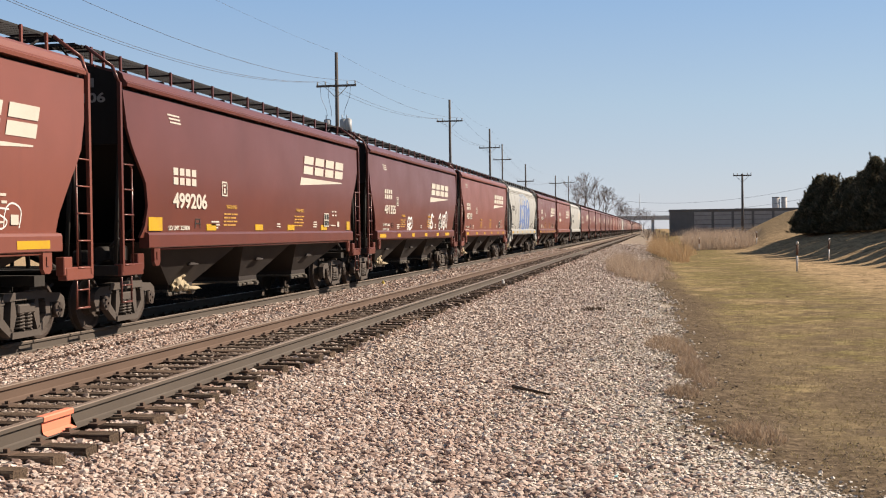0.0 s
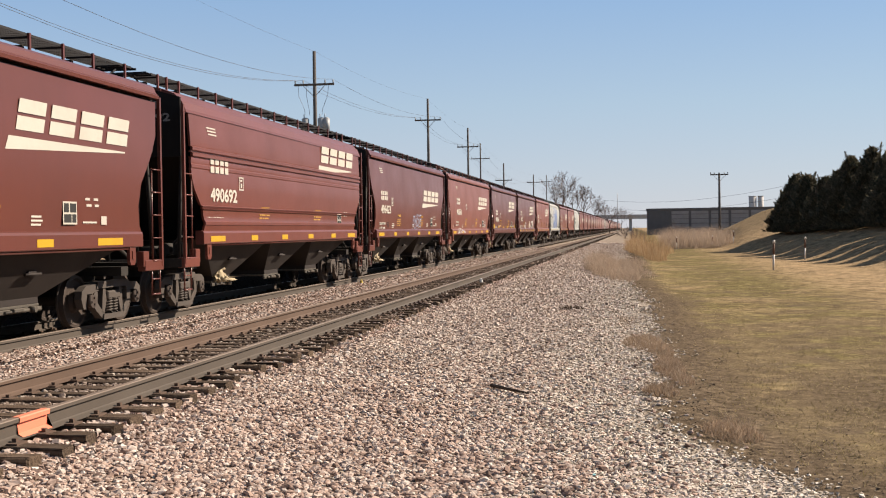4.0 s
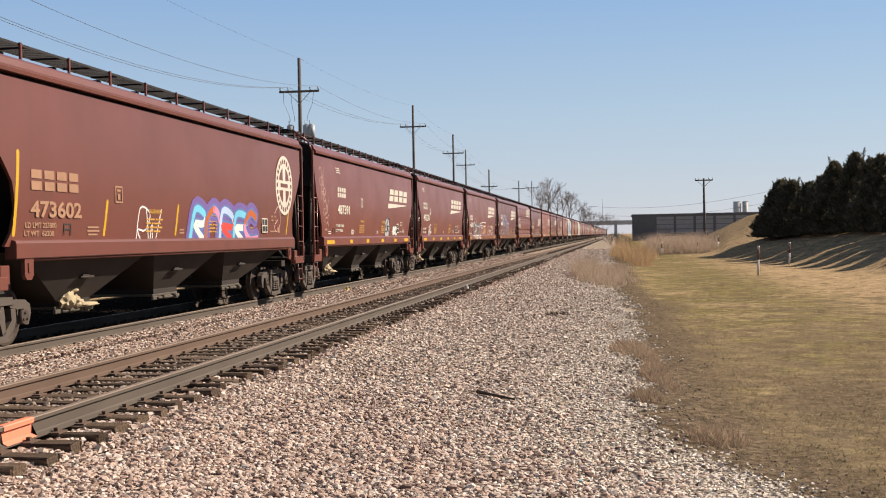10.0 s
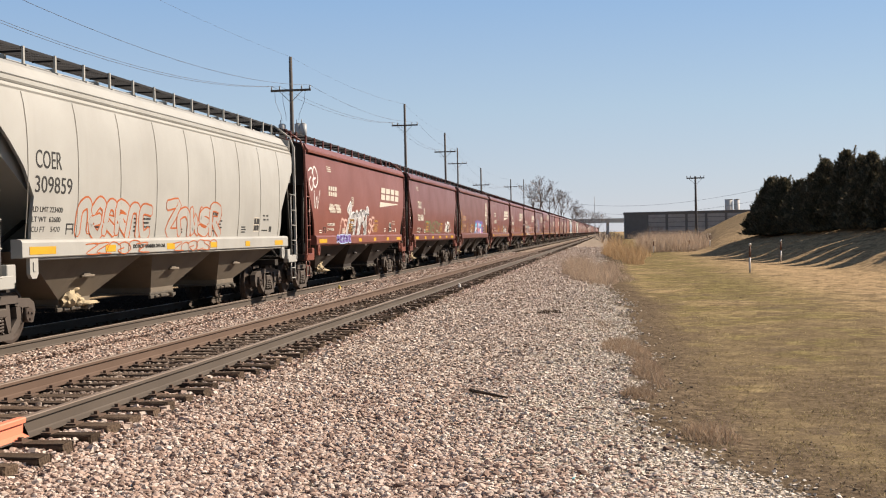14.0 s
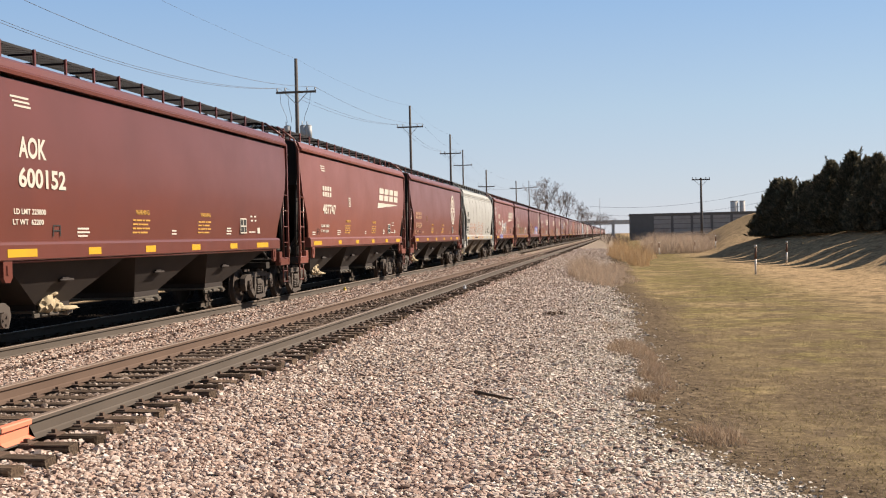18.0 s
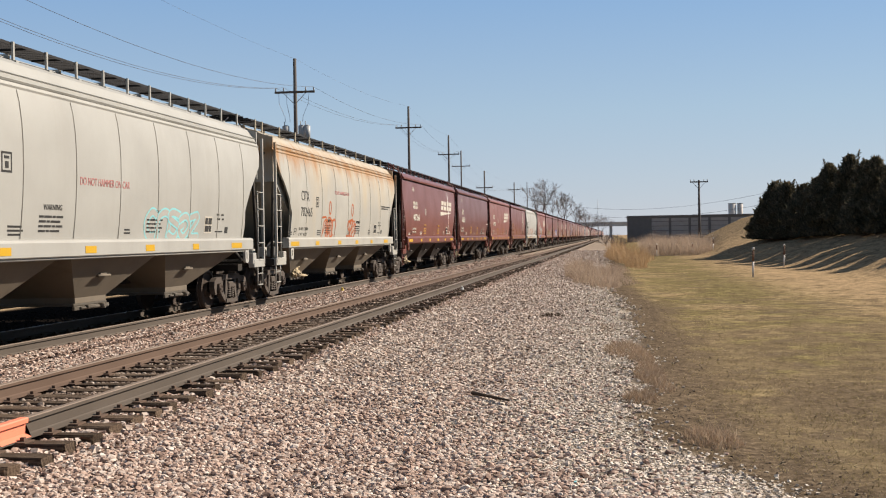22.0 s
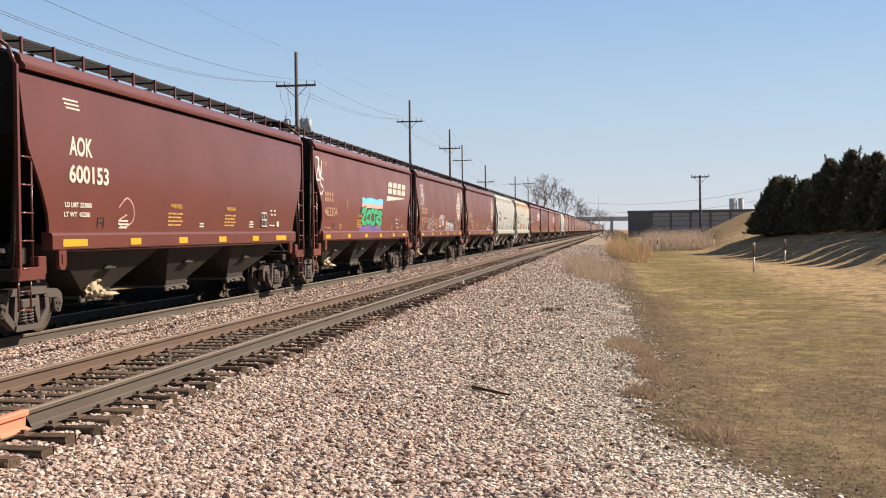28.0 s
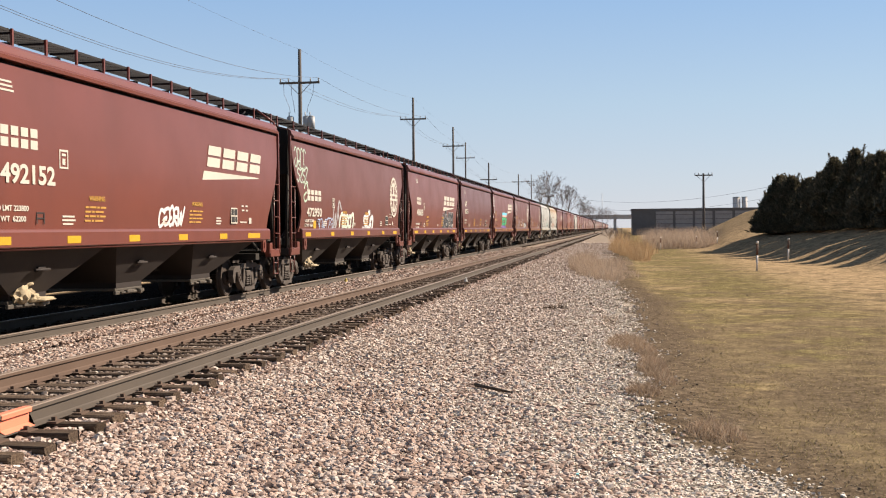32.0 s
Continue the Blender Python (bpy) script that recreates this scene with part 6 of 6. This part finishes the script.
def patch(rng, cx, cy, rx, ry, n):
    r, a = np.sqrt(rng.uniform(0, 1, n)), rng.uniform(0, math.tau, n)
    return np.stack([cx + rx * r * np.cos(a), cy + ry * r * np.sin(a)], -1)


def dome(lo, hi, cx, cy, rx, ry):
    """Blade heights that fall off towards a clump's edge."""
    def tall(g, b):
        q = np.clip(1 - ((b[:, 0] - cx) / rx) ** 2 - ((b[:, 1] - cy) / ry) ** 2, 0.05, 1)
        return g.uniform(lo, hi, len(b)) * q ** 0.5
    return tall


rng = np.random.default_rng(21)
for k, (cx, cy, rx, ry, n, lo, hi) in enumerate(((-0.3, 45, 0.6, 3, 1300, 0.1, 0.7), (-0.9, 50, 0.8, 4, 1900, 0.15, 1.0), (-1.6, 57, 0.7, 5, 2000, 0.15, 1.15), (-0.4, 55, 0.9, 6, 1300, 0.1, 0.8), (-1.9, 68, 0.9, 6, 700, 0.15, 0.9), (0.1, 63, 0.8, 5, 500, 0.1, 0.6), (0.4, 49, 0.6, 4, 350, 0.05, 0.35))):
    blades("dry_grass", patch(rng, cx, cy, rx, ry, n), dome(lo, hi, cx, cy, rx, ry), STRAW, "pale dry grass clump at the foot of the gravel", 100 + k, 0.5, 0.006)
for k, (cx, cy, rx, ry, n, lo, hi) in enumerate(((1.4, 74, 0.7, 4, 700, 0.3, 1.6), (1.1, 83, 1.0, 5, 1000, 0.4, 2.2), (0.5, 92, 0.9, 6, 900, 0.4, 2.3), (2.0, 88, 0.7, 5, 500, 0.3, 1.7), (0.1, 101, 0.9, 6, 800, 0.4, 2.1), (2.6, 95, 0.7, 6, 300, 0.2, 1.2))):
    blades("dry_grass", patch(rng, cx, cy, rx, ry, n), dome(lo, hi, cx, cy, rx, ry), RUSSET, "tall russet prairie grass in front of the bank", 120 + k, 0.34, 0.008)
for k, (cx, cy, rx, ry, n) in enumerate(((0.15, 19.8, 0.35, 1.3, 1500), (0.42, 18.6, 0.2, 1.0, 900), (0.48, 16.4, 0.22, 1.2, 1400), (0.3, 13.9, 0.22, 0.4, 700), (0.92, 11.5, 0.3, 0.5, 800), (-0.2, 24, 0.3, 1.5, 150), (0.6, 15.0, 0.15, 0.5, 250))):
    blades("dry_grass", patch(rng, cx, cy, rx, ry, n), dome(0.04, 0.2, cx, cy, rx, ry), WEED, "low dry weeds at the edge of the gravel", 140 + k, 0.6, 0.004)
blades("dry_grass", patch(rng, -1.45, 28.2, 0.3, 0.5, 250), lambda g, b: g.uniform(0.03, 0.14, len(b)), DEAD, "small withered weed in the gravel", 150, 0.7, 0.006)
strip = np.stack([rng.uniform(3.0, 9.0, 9000), rng.uniform(108, 138, 9000)], -1)
blades("dry_grass", strip, lambda g, b: 0.4 + g.uniform(0.0, 1.0, len(b)) ** 1.5 * 1.75, STRAW, "band of dry straw-coloured grass before the far building", 26, 0.45, 0.013)
u = rng.uniform(0, 1, 46000)
yy = (8.5 ** -0.6 + u * (45.0 ** -0.6 - 8.5 ** -0.6)) ** (-1 / 0.6)
xx = rng.uniform(0, 1, len(u)) * (yy * 0.30 + 3.0) + 0.8
keep = np.array([(not on_verge(a - 0.2 - 0.9 * q, b)) and noise.noise((a * 1.3, b * 0.8, 7)) + 0.5 * noise.noise((a * 5, b * 4, 1)) > q - 0.75 for a, b, q in zip(xx, yy, rng.uniform(0, 1, len(u)))])
blades("lawn_grass", np.stack([xx, yy], -1)[keep], lambda g, b: g.uniform(0.008, 0.034, len(b)) * (1 + 0.012 * b[:, 1]), LAWN, "short dormant olive and tan lawn grass", 27, 1.3, 0.0038)


# ---------------------------------------------------------------- cedars on the bank
def cedar(x, y, tall, wide, seed):
    rng = np.random.default_rng(seed)
    z0 = ground_height(x, y)
    tree = thing("cedar_tree", "dense dark green cedar in a windbreak row", "tree", "cedar windbreak", m=pose(x, y, z0))
    bm = bmesh.new()
    tube(bm, (0, 0, -0.2), (0, 0, tall * 0.9), 0.16, 9, 0.03)
    part("trunk", bm, BARK, tree)
    n, m = 19000, 5000
    h = rng.uniform(0.0, 1, n) ** 1.1
    prof = wide * np.minimum(1.0, 1.42 * (1 - h) ** 0.8) * (1.12 - 0.12 * np.minimum(1, h * 5)) + 0.04
    a = rng.uniform(0, math.tau, n)
    lump = np.array([1 + 0.5 * noise.noise((math.cos(q) * 2.1 + seed, math.sin(q) * 2.1, w * 6)) + 0.35 * noise.noise((math.cos(q) * 5 + seed, math.sin(q) * 5, w * 14)) for q, w in zip(a, h)])
    r = prof * lump * rng.uniform(0.4, 1.25, n) ** 0.5
    c = np.stack([r * np.cos(a), r * np.sin(a), h * tall * 0.97], -1)
    # feathery leaders that stand out of the crown
    leaders = 44
    q = rng.integers(0, leaders, m)
    la, lh = rng.uniform(0, math.tau, leaders), rng.uniform(0.25, 0.9, leaders)
    lr = wide * np.minimum(0.95, 1.3 * (1 - lh) ** 0.8)
    ll = tall * rng.uniform(0.08, 0.2, leaders)
    u = rng.uniform(0, 1, m) ** 1.3
    wob = 0.2 * (1 - u[:, None]) ** 0.8 * rng.normal(0, 0.55, (m, 3))
    c2 = np.stack([(lr[q] + 0.35 * ll[q] * u) * np.cos(la[q]), (lr[q] + 0.35 * ll[q] * u) * np.sin(la[q]), lh[q] * tall * 0.97 + ll[q] * u], -1) + wob
    c, a, n = np.concatenate([c, c2]), np.concatenate([a, la[q]]), n + m
    up = np.stack([np.cos(a) * 0.7, np.sin(a) * 0.7, np.full(n, 0.9)], -1) + rng.normal(0, 0.55, (n, 3))
    up /= np.linalg.norm(up, axis=1, keepdims=True)
    side = np.cross(up, rng.normal(0, 1, (n, 3)))
    side /= np.linalg.norm(side, axis=1, keepdims=True)
    s = np.where(np.arange(n)[:, None] < n - m, 1, 0.62) * rng.uniform(0.05, 0.14, (n, 1)) * (1 + 0.7 * (rng.uniform(0, 1, (n, 1)) > 0.93))
    v = np.stack([c - side * s * 0.3, c + side * s * 0.3, c + up * s * 2.0], 1).reshape(-1, 3)
    w = np.cross(up, side)
    v2 = np.stack([c - w * s * 0.3, c + w * s * 0.3, c + up * s * 1.8 + side * s * 0.3], 1).reshape(-1, 3)
    allv = np.concatenate([v, v2])
    f = np.arange(len(allv)).reshape(-1, 3)
    part("crown", soup("crown", allv, f), CEDAR, tree)


cr = random.Random(3)


def row_top(x, y):
    """How high the windbreak's crest stands above the ground."""
    d = x / y
    crest = 0.025 + 0.016 * smooth(0.118, 0.14, d) + 0.022 * smooth(0.147, 0.195, d)
    return 1.58 + crest * y - ground_height(x, y)


spots = [0.0, 0.4, 0.85, 1.3] + [1.8 + k * 0.8 for k in range(15)]
for k, f in enumerate(spots):
    f = f / 9
    x, y = (12.72 if k < 2 else 12.4) + 4.8 * f + cr.uniform(-0.3, 0.3), 99 - 35 * f + cr.uniform(-0.6, 0.6)
    cedar(x, y, row_top(x, y) * (1.1 if k == 2 else cr.uniform(0.9, 1.02)), cr.uniform(1.05, 1.35), 50 + k)


# ---------------------------------------------------------------- far things
def bare_tree(x, y, tall, seed):
    rng = random.Random(seed)
    tree = thing("bare_tree", "leafless grey tree in the distance", "tree", "far bare trees", m=pose(x, y, ground_height(x, y)))
    bm = bmesh.new()
    tube(bm, (0, 0, -0.2), (0, 0, tall * 0.3), 0.016 * tall, 8, 0.011 * tall)
    part("trunk", bm, BARK, tree)
    bm = bmesh.new()

    def grow(p, d, length, r, depth):
        q = p + d * length
        tube(bm, p, q, r, 5 if depth > 2 else 4, r * 0.65)
        if depth:
            for _ in range(3 if depth > 1 else 4):
                grow(q, (d + Vector((rng.gauss(0, 0.5), rng.gauss(0, 0.5), rng.gauss(0.12, 0.3)))).normalized(), length * rng.uniform(0.6, 0.85), r * 0.62, depth - 1)

    for _ in range(4):
        grow(Vector((0, 0, tall * 0.28)), Vector((rng.gauss(0, 0.4), rng.gauss(0, 0.4), 1)).normalized(), tall * 0.23, 0.0075 * tall, 4)
    part("crown", bm, TWIG, tree, "leafless twiggy crown")


for k, (x, y, h) in enumerate(((-18.5, 300, 17), (-15.2, 306, 15.5), (-12.5, 310, 13), (-9.8, 340, 11), (-6.8, 360, 10), (-9, 480, 11), (-5, 540, 11))):
    bare_tree(x, y, h, 60 + k)

def bare_shrub(x, y, tall, seed):
    rng = random.Random(seed)
    shrub = thing("bare_shrub", "leafless grey-brown shrub before the far building", "shrub", "bare shrubs", m=pose(x, y, ground_height(x, y)))
    for _ in range(7):
        bm = bmesh.new()
        p, d = Vector((rng.uniform(-0.3, 0.3), rng.uniform(-0.3, 0.3), -0.1)), Vector((rng.gauss(0, 0.45), rng.gauss(0, 0.45), 1)).normalized()
        q = p + d * tall * 0.5
        tube(bm, p, q, 0.035, 5, 0.022)
        for _ in range(7):
            e = (d + Vector((rng.gauss(0, 0.5), rng.gauss(0, 0.5), rng.gauss(0.1, 0.2)))).normalized()
            r = p.lerp(q, rng.uniform(0.35, 1))
            w = r + e * tall * rng.uniform(0.2, 0.5)
            tube(bm, r, w, 0.018, 4, 0.009)
            for _ in range(4):
                o = r.lerp(w, rng.uniform(0.3, 1))
                tube(bm, o, o + (e + Vector((rng.gauss(0, 0.6), rng.gauss(0, 0.6), rng.gauss(0, 0.4)))).normalized() * tall * 0.16, 0.010, 3, 0.006)
        part("branch", bm, TWIG, shrub)


for k, (x, y, h) in enumerate(((4.6, 148, 2.6), (5.6, 150, 3.3), (6.6, 146, 2.7), (7.6, 150, 2.2), (9.2, 152, 2.4), (1.4, 170, 2.2), (0.2, 185, 2.6), (-1.2, 205, 2.8))):
    bare_shrub(x, y, h, 200 + k)

SLATE = paint("dark grey cladding", (0.108, 0.106, 0.106), (0.137, 0.133, 0.13), 0.6, 0.2)
PANEL = paint("weathered grey panel", (0.272, 0.264, 0.259), (0.128, 0.128, 0.136), 0.7, 0.4)
CONCRETE = paint("pale grey concrete", (0.475, 0.461, 0.439), (0.36, 0.346, 0.331), 0.85, 0.4)
shed = thing("warehouse", "long low dark blue-grey warehouse with panelled bays", "building", m=pose(0, 300, 0))
bm = bmesh.new()
box(bm, 3.8, 44, 0, 18, -1.0, 5.9)
part("wall", bm, SLATE, shed)
bm = bmesh.new()
box(bm, 3.6, 44.2, -0.2, 18.2, 5.9, 6.25)
part("roof", bm, SLATE, shed)
for k in range(7):
    bm = bmesh.new()
    box(bm, 9.7 + k * 4.85, 13.9 + k * 4.85, -0.12, -0.01, 0.9, 5.5)
    p = part("bay_panel", bm, PANEL, shed, "weathered grey panel")
    for j in range(4):
        bm = bmesh.new()
        box(bm, 9.7 + k * 4.85, 13.9 + k * 4.85, -0.2, -0.121, 1.2 + j * 1.15, 1.32 + j * 1.15)
        part("girt", bm, SLATE, p)
for k, x in enumerate((39.3, 41.9)):
    silo = thing("silo", "pale grey concrete silo behind the bank", "silo", "silos", m=pose(x, 400, 0))
    bm = bmesh.new()
    tube(bm, (0, 0, -1), (0, 0, 11.2), 1.25 - 0.35 * k, 20)
    part("shell", bm, CONCRETE, silo)
    bm = bmesh.new()
    tube(bm, (0, 0, 11.2), (0, 0, 11.35), 1.3 - 0.35 * k, 20)
    part("cap", bm, SLATE, silo)
bridge = thing("overpass", "grey concrete road overpass across the tracks", "bridge", m=pose(0, 640, 0))
bm = bmesh.new()
box(bm, -90, 40, 0, 10, 6.2, 7.6)
part("deck", bm, CONCRETE, bridge)
bm = bmesh.new()
box(bm, -90, 40, -0.3, -0.01, 7.6, 8.5)
part("parapet", bm, CONCRETE, bridge)
for x in (-34, -1, 14, 34):
    bm = bmesh.new()
    box(bm, x - 0.8, x + 0.8, 2, 8, -1, 6.2)
    part("pier", bm, CONCRETE, bridge)
mast = thing("mast", "thin grey radio mast in the distance", "mast", m=pose(-7.5, 615, -0.3))
bm = bmesh.new()
tube(bm, (0, 0, 0), (0, 0, 20), 0.22, 6, 0.1)
part("pole", bm, CAN, mast)

# ---------------------------------------------------------------- movement
def train_way(t):
    """How far along the train has come at t seconds; it slows gently."""
    u = t / 10
    return 138.29 * u - 2.083 * u * u - 0.0736 * u ** 3


def motions():
    for car, offset in CARS:
        walk(car, [(t, pose(TRAIN_TRACK, train_way(t) - offset, 0)) for t in (0, 2, 4, 6, 8, 10, 12, 14, 16, 18, 20, 22, 24, 26, 28, 30, 32)])
    for wheel, y in WHEELS:
        walk(wheel, [(k / 30, pose(0, y, 0.457, -math.degrees(train_way(k / 30) / 0.457) % 360)) for k in range(0, 961)])


motions()
